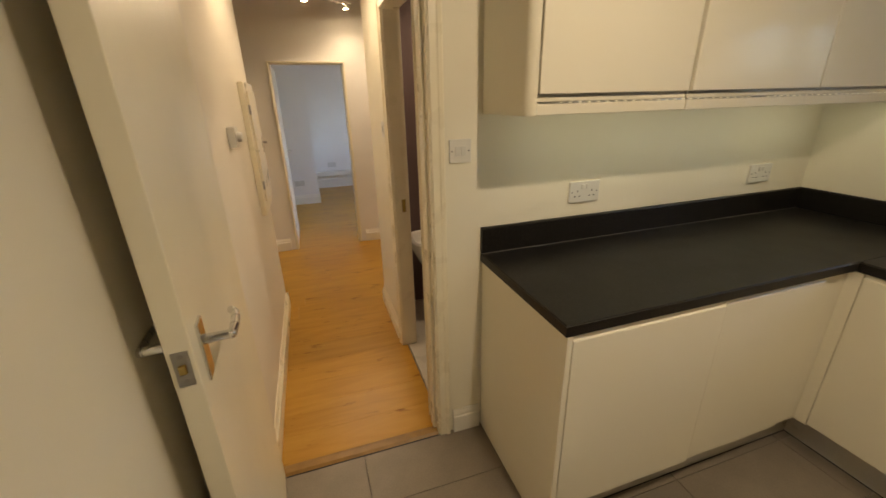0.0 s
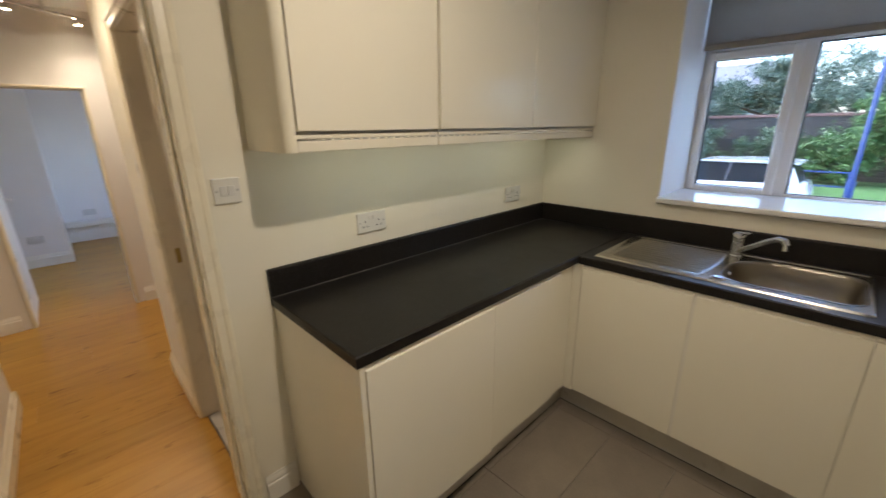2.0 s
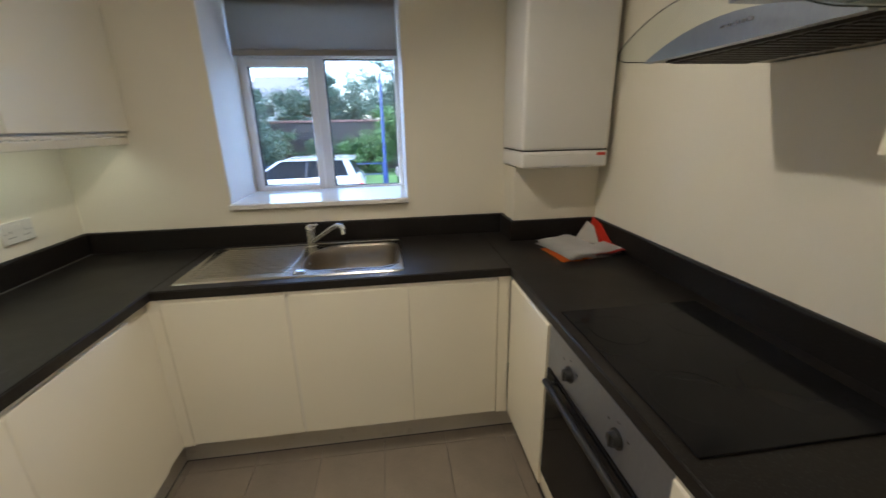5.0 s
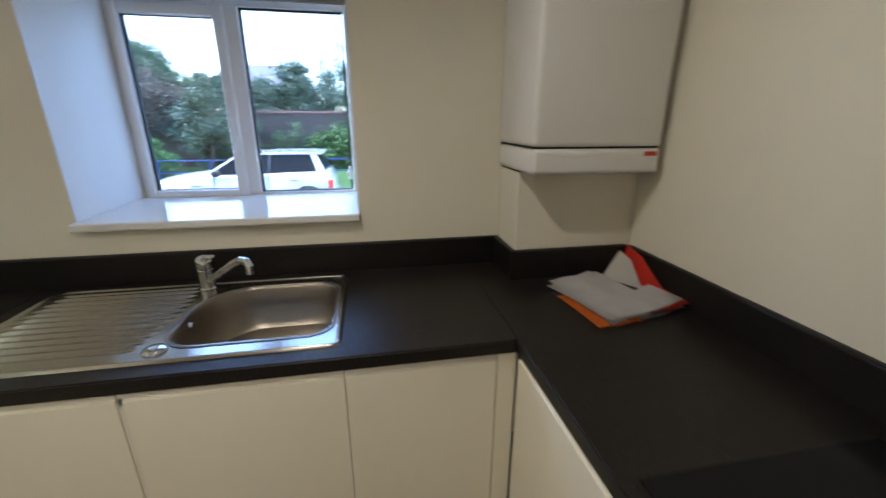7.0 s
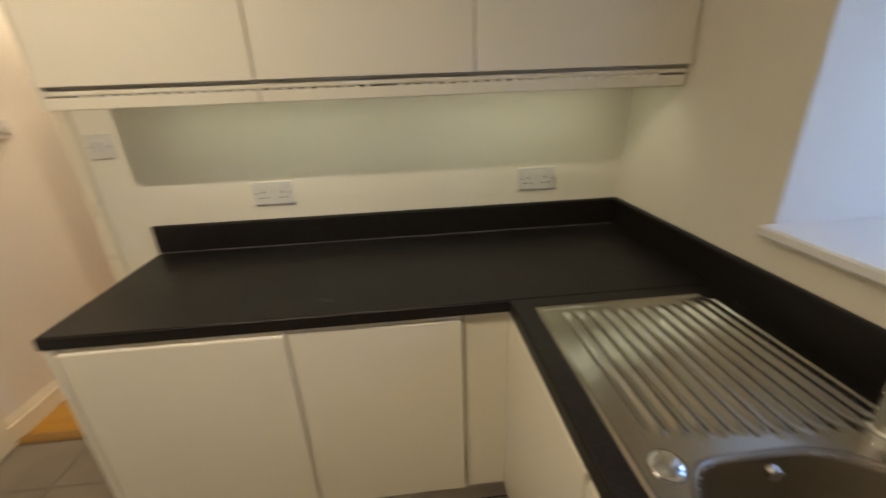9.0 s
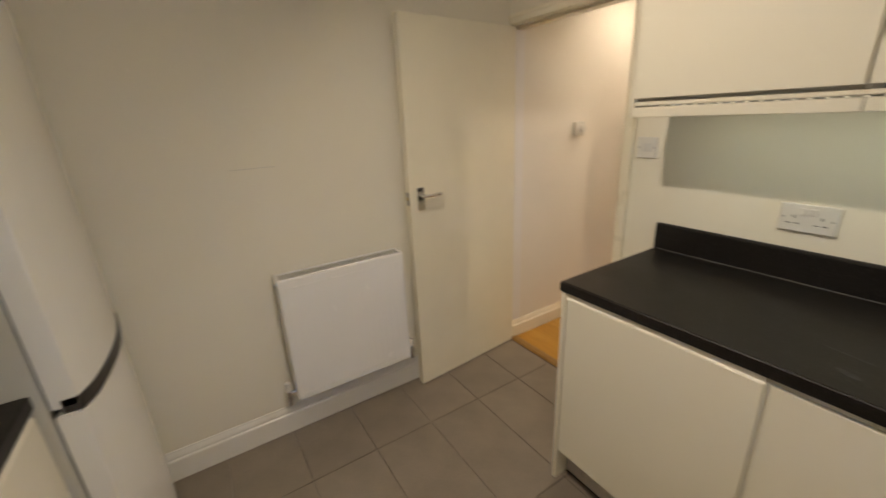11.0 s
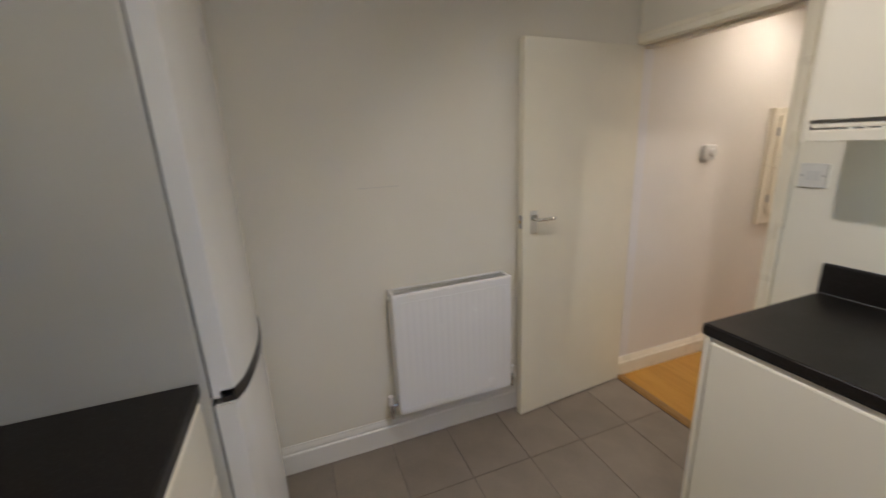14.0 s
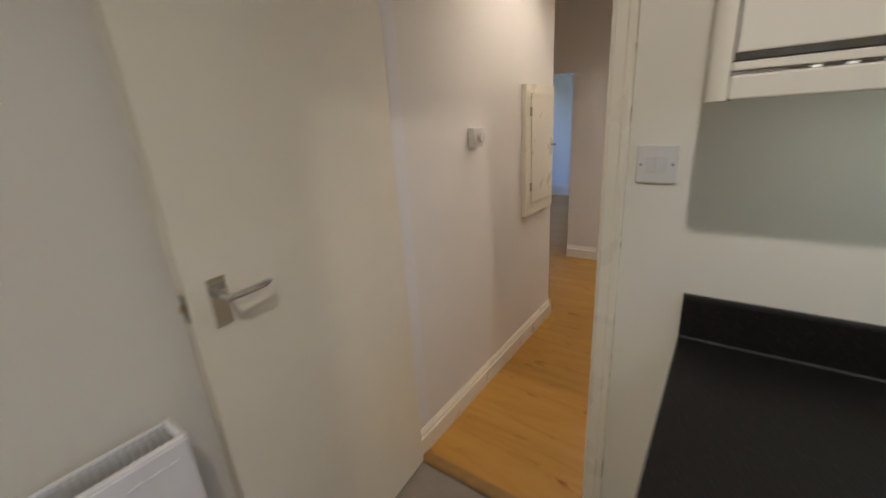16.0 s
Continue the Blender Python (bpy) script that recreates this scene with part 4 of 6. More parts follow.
# ---- oven, hob, hood ----
DARK_METAL = mottled("dark_filter_metal", (0.055, 0.05, 0.048), 0.5, 0.5, scale=8, spread=0.1)
def oven():
    o = thing("built_in_oven", (2.4, 1.55, 0.147), "built-in electric oven with steel control panel and black glass door", "oven")
    y0, y1 = 1.229, 1.838
    face = FACE_R + 0.014
    part("body", box(face + 0.012, y0 + 0.004, 0.150, WX - 0.06, y1 - 0.004, 0.864), BLACK, o)
    part("control_panel", box(face - 0.008, y0, 0.700, face + 0.0115, y1, 0.860, bevel=0.003), OVEN_STEEL, o, "blue-grey steel control panel")
    for y in (1.676, 1.412):
        bm = tube(bmesh.new(), (face - 0.0085, y, 0.772), (face - 0.012, y, 0.772), 0.027, 0.026, 28)
        tube(bm, (face - 0.012, y, 0.772), (face - 0.027, y, 0.772), 0.021, 0.018, 28)
        bx(bm, face - 0.031, y - 0.004, 0.753, face - 0.024, y + 0.004, 0.791, bevel=0.002)
        part("knob", bm, BLACK, o, "round black control knob", smooth=True)
    for y, z in ((1.721, 0.80), (1.631, 0.80), (1.676, 0.82), (1.454, 0.80), (1.369, 0.80), (1.412, 0.82)):
        part("dial_mark", box(face - 0.0088, y - 0.005, z - 0.002, face - 0.0082, y + 0.005, z + 0.002), BLACK, o)
    door = part("oven_door", box(face - 0.010, y0, 0.225, face + 0.0113, y1, 0.694, bevel=0.004), GLASS_BLACK, o, "black glass oven door")
    bm = tube(bmesh.new(), (face - 0.032, y0 + 0.04, 0.665), (face - 0.032, y1 - 0.04, 0.665), 0.012, n=18)
    for y in (y0 + 0.06, y1 - 0.06):
        tube(bm, (face - 0.032, y, 0.665), (face - 0.009, y, 0.665), 0.009, n=14)
    part("handle", bm, BLACK, door, "black bar handle", smooth=True)
    part("lower_trim", box(face - 0.004, y0, 0.150, face + 0.0113, y1, 0.220, bevel=0.002), GLOSS, o, "cream filler strip below the oven")
    return o


oven()


def hob():
    h = thing("ceramic_hob", (2.36, 1.51, 0.91), "black ceramic glass hob with four marked cooking zones", "hob")
    x0, y0, x1, y1 = HOB
    part("glass_top", box(x0, y0, 0.9102, x1, y1, 0.9152, bevel=0.0018), GLASS_BLACK, h)
    for x, y, r in ((2.235, 1.675, 0.085), (2.235, 1.365, 0.095), (2.478, 1.675, 0.078), (2.478, 1.365, 0.10)):
        bm = bmesh.new()
        for k in range(64):
            a, b = 2 * math.pi * k / 64, 2 * math.pi * (k + 1) / 64
            q = [(r - 0.0012, a), (r + 0.0012, a), (r + 0.0012, b), (r - 0.0012, b)]
            bm.faces.new([bm.verts.new((x + rr * math.cos(t), y + rr * math.sin(t), 0.9156)) for rr, t in q])
        bmesh.ops.remove_doubles(bm, verts=bm.verts, dist=1e-5)
        bmesh.ops.solidify(bm, geom=bm.faces[:], thickness=0.0003)
        part("cooking_zone", bm, RING, h, "grey printed zone ring")
    for k in range(4):
        part("touch_mark", box(2.135, 1.44 + 0.045 * k, 0.9153, 2.142, 1.452 + 0.045 * k, 0.9156), RING, h)
    return h


hob()


def hood():
    h = thing("cooker_hood", (2.45, 1.53, 1.675), "steel cooker hood with an arched tinted glass canopy", "cooker hood")
    y0, y1, xf, z0 = 1.262, 1.795, 2.290, 1.665
    mid, half, rise = (y0 + y1) / 2, (y1 - y0) / 2, 0.056
    arc = lambda y, lift=0.0: z0 + 0.004 + lift + rise * (1 - ((y - mid) / half) ** 2)
    ys = [y0 + (y1 - y0) * k / 24 for k in range(25)]
    outline = [(xf, y1, z0), (xf, y0, z0)] + [(xf, y, arc(y)) for y in ys]
    part("front_panel", prism(bmesh.new(), outline, (0.02, 0, 0)), OVEN_STEEL, h, "arched steel front panel")
    outline = [(xf + 0.0205, y1 - 0.002, z0 + 0.006), (xf + 0.0205, y0 + 0.002, z0 + 0.006)] + [(xf + 0.0205, y, arc(y) - 0.002) for y in ys]
    part("body", prism(bmesh.new(), outline, (WX - xf - 0.022, 0, 0)), FRIDGE_SIDE, h, "grey metal hood body")
    for a, b in ((y0 + 0.02, mid - 0.004), (mid + 0.004, y1 - 0.02)):
        grease = part("grease_filter", box(xf + 0.05, a, z0 - 0.001, WX - 0.09, b, z0 + 0.0055), DARK_METAL, h, "slatted metal grease filter")
        for k in range(9):
            yy = a + (b - a) * (k + 0.5) / 9
            part("slat", box(xf + 0.06, yy - 0.006, z0 - 0.004, WX - 0.10, yy + 0.006, z0 - 0.0012), DARK_METAL, grease)
    for k in range(5):
        y = mid - 0.03 + (k - 2) * 0.017
        part("button", box(xf - 0.004, y - 0.005, z0 + 0.032, xf - 0.0002, y + 0.005, z0 + 0.039, bevel=0.001), CHROME, h, "small bright push button")
    # canopy: an arched pane with rounded front corners
    gy0, gy1, gx = y0 - 0.004, y1 + 0.004, 2.194
    ghalf = (gy1 - gy0) / 2
    bm = bmesh.new()
    nu, nv = 48, 20
    pts = {}
    for i in range(nu + 1):
        y = gy0 + (gy1 - gy0) * (0.5 - 0.5 * math.cos(math.pi * i / nu))
        z = z0 + 0.004 + (rise + 0.030) * (1 - ((y - mid) / ghalf) ** 2)
        d = min(y - gy0, gy1 - y)
        inset = 0.045 - math.sqrt(max(0, 0.045 ** 2 - (0.045 - min(d, 0.045)) ** 2))
        for j in range(nv + 1):
            pts[i, j] = bm.verts.new((gx + inset + (WX - 0.003 - gx - inset) * j / nv, y, z))
    for i in range(nu):
        for j in range(nv):
            bm.faces.new((pts[i, j], pts[i + 1, j], pts[i + 1, j + 1], pts[i, j + 1]))
    rim = bmesh.new()
    edge = [pts[0, j].co.copy() for j in range(nv, -1, -1)] + [pts[i, 0].co.copy() for i in range(1, nu + 1)] + [pts[nu, j].co.copy() for j in range(1, nv + 1)]
    for a, b in zip(edge, edge[1:]):
        tube(rim, a, b, 0.0013, n=6)
    part("glass_canopy", bm, HOOD_GLASS, h, "arched glass canopy with rounded corners", smooth=True)
    part("glass_edge", rim, GLASS_EDGE, h, "dark polished glass edge", smooth=True)
    part("chimney", box(WX - 0.30, mid - 0.11, z0 + rise + 0.05, WX - 0.001, mid + 0.11, TOP - 0.003, bevel=0.003), OVEN_STEEL, h, "steel chimney cover")
    return h


hood()


# ---- fridge freezer ----
def fridge():
    g = thing("fridge_freezer", (2.3, 0.38, 0), "tall white fridge freezer with silver-grey sides, doors shut", "fridge")
    y0, y1 = 0.105, 0.684
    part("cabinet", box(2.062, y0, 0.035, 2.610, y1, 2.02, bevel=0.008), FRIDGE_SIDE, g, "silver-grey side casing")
    for z0, z1 in ((0.06, 0.826), (0.844, 2.02)):
        bm = bmesh.new()
        n = 20
        prof = [(2.056, y0 + 0.001), (2.056, y1 - 0.001), (2.006, y1 - 0.001)]
        for k in range(n + 1):
            a = k / n
            y = y1 - 0.002 - (y1 - y0 - 0.004) * a
            e = min(a, 1 - a)
            prof.append((1.992 - 0.034 * (1 - (2 * a - 1) ** 2) + 0.010 * max(0, 1 - e * 14), y))
        prof.append((2.006, y0 + 0.001))
        prism(bm, [(x, y, z0) for x, y in prof], (0, 0, z1 - z0))
        bmesh.ops.bevel(bm, geom=[e for e in bm.edges if abs(e.verts[0].co.z - e.verts[1].co.z) < 1e-6], offset=0.004, segments=2, affect="EDGES")
        door = part("door", bm, FRIDGE_DOOR, g, "bowed white door", smooth=True)
        part("door_seal", box(2.0565, y0 + 0.006, z0 + 0.004, 2.0615, y1 - 0.006, z1 - 0.004), RUBBER, door, "dark rubber door seal")
        if z0 > 0.5:
            bm = bmesh.new()
            inner = [(x + 0.0, y) for x, y in prof[2:-1]]
            outer = [(x - 0.004, y) for x, y in prof[2:-1]]
            prism(bm, [(x, y, 0.832) for x, y in outer] + [(x + 0.03, y, 0.832) for x, y in reversed(inner)], (0, 0, 0.036))
            part("grip", bm, DARK_METAL, door, "dark grey curved grip along the door's lower edge", smooth=True)
            part("badge", box(1.9545, 0.36, 1.80, 1.9575, 0.41, 1.84, bevel=0.0008), HINGE, door, "small dark badge")
    for y in (y0 + 0.05, y1 - 0.05):
        part("foot", tube(bmesh.new(), (2.10, y, 0.0), (2.10, y, 0.036), 0.02, n=14), BLACK, g)
        part("foot", tube(bmesh.new(), (2.56, y, 0.0), (2.56, y, 0.036), 0.02, n=14), BLACK, g)
    bm = bmesh.new()
    for k in range(16):
        bx(bm, 2.611, y0 + 0.04, 0.25 + 0.1 * k, 2.617, y1 - 0.04, 0.256 + 0.1 * k)
    for y in (y0 + 0.08, y1 - 0.08):
        bx(bm, 2.6105, y, 0.2, 2.6135, y + 0.004, 1.85)
    part("condenser", bm, BLACK, g, "black wire condenser at the back")


fridge()


# ---- boiler ----
def boiler():
    b = thing("wall_boiler", (2.43, 2.72, 1.300), "white wall-hung gas boiler above the corner worktop", "boiler")
    part("casing", box(2.206, 2.553, 1.3875, 2.648, WY - 0.0015, 2.14, bevel=0.018, seg=4), BOILER, b, smooth=True)
    # shade of the seam, put in as a black inset
    part("seam", box(2.214, 2.562, 1.3835, 2.640, WY - 0.006, 1.3915), RUBBER, b, "black filler giving the seam its shade")
    bm = box(2.206, 2.551, 1.304, 2.648, WY - 0.0015, 1.3835, bevel=0.016, seg=4)
    flap = part("control_flap", bm, BOILER, b, "white drop-down control flap", smooth=True)
    bm = bmesh.new()
    pts = [(2.23 + 0.24 * k / 16, 1.372 - 0.014 * math.sin(math.pi * k / 16)) for k in range(17)]
    prism(bm, [(x, 2.5505, z) for x, z in pts] + [(x, 2.5505, z + 0.0016) for x, z in reversed(pts)], (0, -0.0012, 0))
    part("grip_line", bm, GREYLINE, flap)
    part("red_badge", box(2.585, 2.5492, 1.360, 2.632, 2.5508, 1.374, bevel=0.0005), RED, flap, "small red badge")
    # thin black slab for the shade between boiler and boxing
    part("gap_shade", box(2.222, 2.70, 1.2985, 2.64, WY - 0.0015, 1.3035), RUBBER, b, "black filler standing in for the shade under the boiler")
    return b


boiler()
cable = thing("flue_pipe", (2.667, 2.83, 1.3), "thin grey pipe run beside the boiler up the corner", "pipe")
part("pipe", tube(bmesh.new(), (2.667, 2.862, 1.292), (2.667, 2.862, TOP - 0.001), 0.011, n=14), CARCASS, cable, smooth=True)


# ---- papers on the worktop ----
def papers():
    p = thing("paper_stack", (2.45, 2.46, 0.911), "loose pile of white papers and an orange folder on the worktop", "papers")
    rng = random.Random(4)

    def leaf(cx, cy, z, w, h, turn, bend, material, name, label=""):
        bm = bmesh.new()
        n = 10
        m = pose(cx, cy, z, 0, 0, turn)
        rows = [[bm.verts.new(m @ Vector((-w / 2 + w * i / n, -h / 2 + h * j / 4, bend * (i / n) ** 3 + 0.002 * math.sin(i + j)))) for j in range(5)] for i in range(n + 1)]
        for i in range(n):
            for j in range(4):
                bm.faces.new((rows[i][j], rows[i + 1][j], rows[i + 1][j + 1], rows[i][j + 1]))
        bmesh.ops.solidify(bm, geom=bm.faces[:], thickness=0.0012)
        part(name, bm, material, p, label, smooth=True)

    leaf(2.40, 2.435, 0.9125, 0.16, 0.24, 12, 0.0, DARKCARD, "card")
    leaf(2.388, 2.395, 0.9155, 0.15, 0.225, 5, 0.006, ORANGE, "folder", "orange card folder")
    leaf(2.545, 2.365, 0.9150, 0.20, 0.10, 14, 0.006, PAPER, "sheet")
    for k in range(7):
        leaf(2.435 + rng.uniform(-0.012, 0.012), 2.452 + rng.uniform(-0.012, 0.012), 0.9195 + 0.0036 * k, 0.18, 0.295, 11 + rng.uniform(-5, 5), rng.uniform(0, 0.008), PAPER, "sheet")
    leaf(2.53, 2.385, 0.9205, 0.19, 0.12, 18, 0.008, PAPER, "sheet")
    for k, (dx, dy, turn, kind) in enumerate(((0.0, 0.0, 20, PAPER), (0.012, -0.008, 15, DARKCARD), (-0.006, 0.004, 24, PAPER), (0.016, -0.004, 12, REDCARD), (0.004, 0.006, 19, PAPER))):
        leaf(2.555 + dx, 2.385 + dy, 0.9245 + 0.0022 * k, 0.19, 0.125, turn, 0.004, kind, "sheet")
    bm = prism(bmesh.new(), [(2.628, 2.645, 0.912), (2.656, 2.660, 1.024), (2.657, 2.575, 1.004), (2.648, 2.400, 0.912)], (0.004, 0.002, 0))
    part("leaflet", bm, REDCARD, p, "red leaflet propped against the upstand")
    bm = prism(bmesh.new(), [(2.545, 2.628, 0.914), (2.622, 2.652, 1.004), (2.634, 2.600, 0.985), (2.618, 2.500, 0.914)], (0.003, 0.002, 0))
    part("leaflet", bm, CHANNEL, p, "crumpled grey leaflet")
    part("foil_edge", box(2.585, 2.40, 0.9215, 2.640, 2.406, 0.9245), CHROME, p, "shiny foil edge")


papers()


# ---- sockets and switches ----
def socket(centre, normal):
    """A white double socket; normal 1 on the left wall (facing +x), -1 on the right wall."""
    x, y, z = centre
    n = normal
    px = lambda d: x + n * d
    bxx = lambda bm, d0, a, z0, d1, b, z1, bevel=0.0: bx(bm, min(px(d0), px(d1)), a, z0, max(px(d0), px(d1)), b, z1, bevel=bevel)
    s = thing("double_socket", (x, y, z), "white plastic double wall socket above the worktop", "socket", "wall sockets")
    part("plate", bxx(bmesh.new(), 0.0005, y - 0.075, z - 0.045, 0.011, y + 0.075, z + 0.045, bevel=0.003), PLASTIC, s)
    for c in (-0.036, 0.036):
        for dy, dz, w, h in ((0, 0.004, 0.004, 0.009), (-0.011, -0.018, 0.009, 0.004), (0.011, -0.018, 0.009, 0.004)):
            part("pin_hole", bxx(bmesh.new(), 0.0108, y + c + dy - w / 2, z + dz - h / 2, 0.0114, y + c + dy + w / 2, z + dz + h / 2), BLACK, s)
    for c in (-0.012, 0.012):
        part("rocker", bxx(bmesh.new(), 0.010, y + c - 0.0085, z + 0.012, 0.0155, y + c + 0.0085, z + 0.033, bevel=0.0015), PLASTIC, s)
    for c in (-0.062, 0.062):
        bm = bmesh.new()
        tube(bm, (px(0.0105), y + c, z), (px(0.0118), y + c, z), 0.0035, n=12)
        part("screw", bm, SCREW, s)
    return s


socket((0.0, 1.478, 1.125), 1)
socket((0.0, 2.528, 1.122), 1)
socket((WX, 0.865, 1.140), -1)


def switch(y, z):
    s = thing("light_switch", (0, y, z), "white plastic double light switch beside the doorway", "switch")
    part("plate", box(0.0005, y - 0.043, z - 0.043, 0.010, y + 0.043, z + 0.043, bevel=0.003), PLASTIC, s)
    for c in (-0.0115, 0.0115):
        bm = box(0.009, y + c - 0.0098, z - 0.017, 0.0128, y + c + 0.0098, z + 0.017, bevel=0.001)
        part("rocker", bm, GREYLINE, s)
    for c in (-0.033, 0.033):
        part("screw", tube(bmesh.new(), (0.0098, y + c, z), (0.0108, y + c, z), 0.0035, n=12), SCREW, s)


switch(0.912, 1.328)


# ---- kitchen door ----
def lever(parent, sign, y_face, x, z):
    """A lever on a backplate on the door's face; sign gives the side."""
    f = lambda d: y_face + sign * d
    bm = bx(bmesh.new(), x - 0.021, min(f(0.0003), f(0.006)), z - 0.075, x + 0.021, max(f(0.0003), f(0.006)), z + 0.04, bevel=0.002)
    part("backplate", bm, CHROME, parent, "chrome backplate")
    bm = tube(bmesh.new(), (x, f(0.006), z), (x, f(0.050), z), 0.010, 0.0085, 18)
    bmesh.ops.create_uvsphere(bm, u_segments=16, v_segments=8, radius=0.0095, matrix=Matrix.Translation((x, f(0.050), z)))
    pts = [(x, 0.050), (x - 0.03, 0.053), (x - 0.06, 0.053), (x - 0.085, 0.050), (x - 0.10, 0.043)]
    for (a, d0), (b, d1) in zip(pts, pts[1:]):
        tube(bm, (a, f(d0), z), (b, f(d1), z), 0.0085, 0.008, 16)
        bmesh.ops.create_uvsphere(bm, u_segments=12, v_segments=6, radius=0.008, matrix=Matrix.Translation((b, f(d1), z)))
    part("lever", bm, CHROME, parent, "chrome lever handle", smooth=True)


def kitchen_door():
    d = thing("door_1", (0.0, 0.098, 0.0), "plain cream painted door standing open against the wall", "door")
    d = tagged(d, kind="structure")
    w, th, h = 0.748, 0.040, 1.932
    leaf = part("leaf", box(0.0, 0.098 - th, 0.008, w, 0.098, h, bevel=0.002), DOOR, d)
    part("latch_plate", box(w + 0.0002, 0.098 - th / 2 - 0.0125, 1.072, w + 0.0018, 0.098 - th / 2 + 0.0125, 1.138, bevel=0.0004), HINGE, leaf, "steel latch plate")
    part("latch_bolt", box(w + 0.001, 0.098 - th / 2 - 0.006, 1.098, w + 0.009, 0.098 - th / 2 + 0.006, 1.114, bevel=0.002), BRASS, leaf, "brass latch bolt")
    for z in (1.081, 1.129):
        part("screw", tube(bmesh.new(), (w + 0.0015, 0.098 - th / 2, z), (w + 0.0026, 0.098 - th / 2, z), 0.004, n=12), SCREW, leaf)
    lever(leaf, 1, 0.098, w - 0.062, 1.118)
    lever(leaf, -1, 0.098 - th, w - 0.062, 1.118)
    d.matrix_basis = Matrix.Translation((0.006, 0.100, 0)) @ Matrix.Rotation(radians(4.6), 4, "Z")


kitchen_door()


# ---- radiator ----
GRILLE = mottled("grey_grille_enamel", (0.40, 0.40, 0.37), 0.4, scale=10, spread=0.05)
def radiator():
    r = thing("panel_radiator", (1.14, 0.12, 0.24), "white steel panel radiator fixed to the wall", "radiator")
    x0, x1, z0, z1, yf, yb = 0.832, 1.432, 0.24, 0.852, 0.186, 0.088
    bm = bmesh.new()
    n = 17
    xs, prof = [], []
    for k in range(n):
        a = x0 + 0.02 + (x1 - x0 - 0.04) * k / n
        w = (x1 - x0 - 0.04) / n
        prof += [(a + w * 0.06, 0.0), (a + w * 0.25, 0.00045), (a + w * 0.75, 0.00045), (a + w * 0.94, 0.0)]
    rows = [(z0, 0), (z0 + 0.014, 0), (z0 + 0.03, 1), (z1 - 0.05, 1), (z1 - 0.035, 0), (z1 - 0.006, 0), (z1, -3)]
    prof = [(x0, -0.004), (x0 + 0.004, 0)] + prof + [(x1 - 0.004, 0), (x1, -0.004)]
    grid = [[bm.verts.new((x, yf + (d if d < 0 else d * max(on, 0)) + (0.002 * on if on < 0 else 0), z)) for x, d in prof] for z, on in rows]
    for a, b in zip(grid, grid[1:]):
        for i in range(len(prof) - 1):
            bm.faces.new((a[i], a[i + 1], b[i + 1], b[i]))
    bx(bm, x0 + 0.003, yf - 0.014, z0 + 0.002, x1 - 0.003, yf - 0.005, z1 - 0.004)
    part("front_panel", bm, RADIATOR, r, smooth=True)
    for z in (z0 + 0.028, z1 - 0.042):
        for k in range(n):
            xx = x0 + 0.02 + (x1 - x0 - 0.04) * (k + 0.5) / n
            part("pressed_seam", box(xx - 0.010, yf + 0.0005, z - 0.0035, xx + 0.010, yf + 0.0026, z + 0.0035, bevel=0.001), RADIATOR, r)
    part("back_panel", box(x0 + 0.005, yb, z0 + 0.01, x1 - 0.005, yb + 0.012, z1 - 0.01, bevel=0.003), RADIATOR, r)
    for x in (x0, x1):
        part("side_cover", box(x - 0.002, yb - 0.004, z0 + 0.015, x + 0.002, yf - 0.004, z1 + 0.001, bevel=0.0008), RADIATOR, r)
    bm = bmesh.new()
    for y, wide in ((yb + 0.002, 0.008), (yf - 0.018, 0.016)):
        bx(bm, x0 + 0.002, y, z1 - 0.006, x1 - 0.002, y + wide, z1 + 0.002, bevel=0.0022)
    for x in (x0 + 0.0025, x1 - 0.0145):
        bx(bm, x, yb + 0.011, z1 - 0.006, x + 0.012, yf - 0.019, z1 + 0.002, bevel=0.0022)
    part("top_rim", bm, RADIATOR, r, "white rim round the top grille", smooth=True)
    bm = bmesh.new()
    for k in range(40):
        xx = x0 + 0.008 + (x1 - x0 - 0.02) * k / 39
        bx(bm, xx, yb + 0.008, z1 - 0.008, xx + 0.007, yf - 0.012, z1 - 0.004)
    part("top_grille", bm, GRILLE, r, "slotted top grille")
    bm = bmesh.new()
    for k in range(38):
        xx = x0 + 0.01 + (x1 - x0 - 0.02) * k / 38
        bx(bm, xx, yb + 0.014, z0 + 0.02, xx + 0.0015, yf - 0.012, z1 - 0.02)
    part("fins", bm, CHANNEL, r, "grey convector fins")
    for x, s in ((x1, 1), (x0, -1)):
        valve = part("valve", tube(bmesh.new(), (x + s * 0.001, 0.135, 0.268), (x + s * 0.035, 0.135, 0.268), 0.009, n=16), CHROME, r, "chrome radiator valve", smooth=True)
        bm = tube(bmesh.new(), (x + s * 0.034, 0.135, 0.20), (x + s * 0.034, 0.135, 0.28), 0.012, n=16)
        tube(bm, (x + s * 0.034, 0.135, 0.225), (x + s * 0.034, 0.135, 0.245), 0.016, n=6)
        part("valve_body", bm, CHROME, valve, smooth=True)
        part("valve_cap", tube(bmesh.new(), (x + s * 0.034, 0.135, 0.280), (x + s * 0.034, 0.135, 0.322), 0.015, 0.013, 18), PLASTIC, valve, "white valve cap", smooth=True)
        part("pipe", tube(bmesh.new(), (x + s * 0.034, 0.135, 0.212), (x + s * 0.034, BACK + 0.001, 0.212), 0.0075, n=14), CHROME, r, "short feed pipe into the wall", smooth=True)
    for x in (x0 + 0.1, x1 - 0.1):
        part("wall_bracket", box(x, BACK + 0.001, 0.35, x + 0.03, yb + 0.001, 0.75), RADIATOR, r)
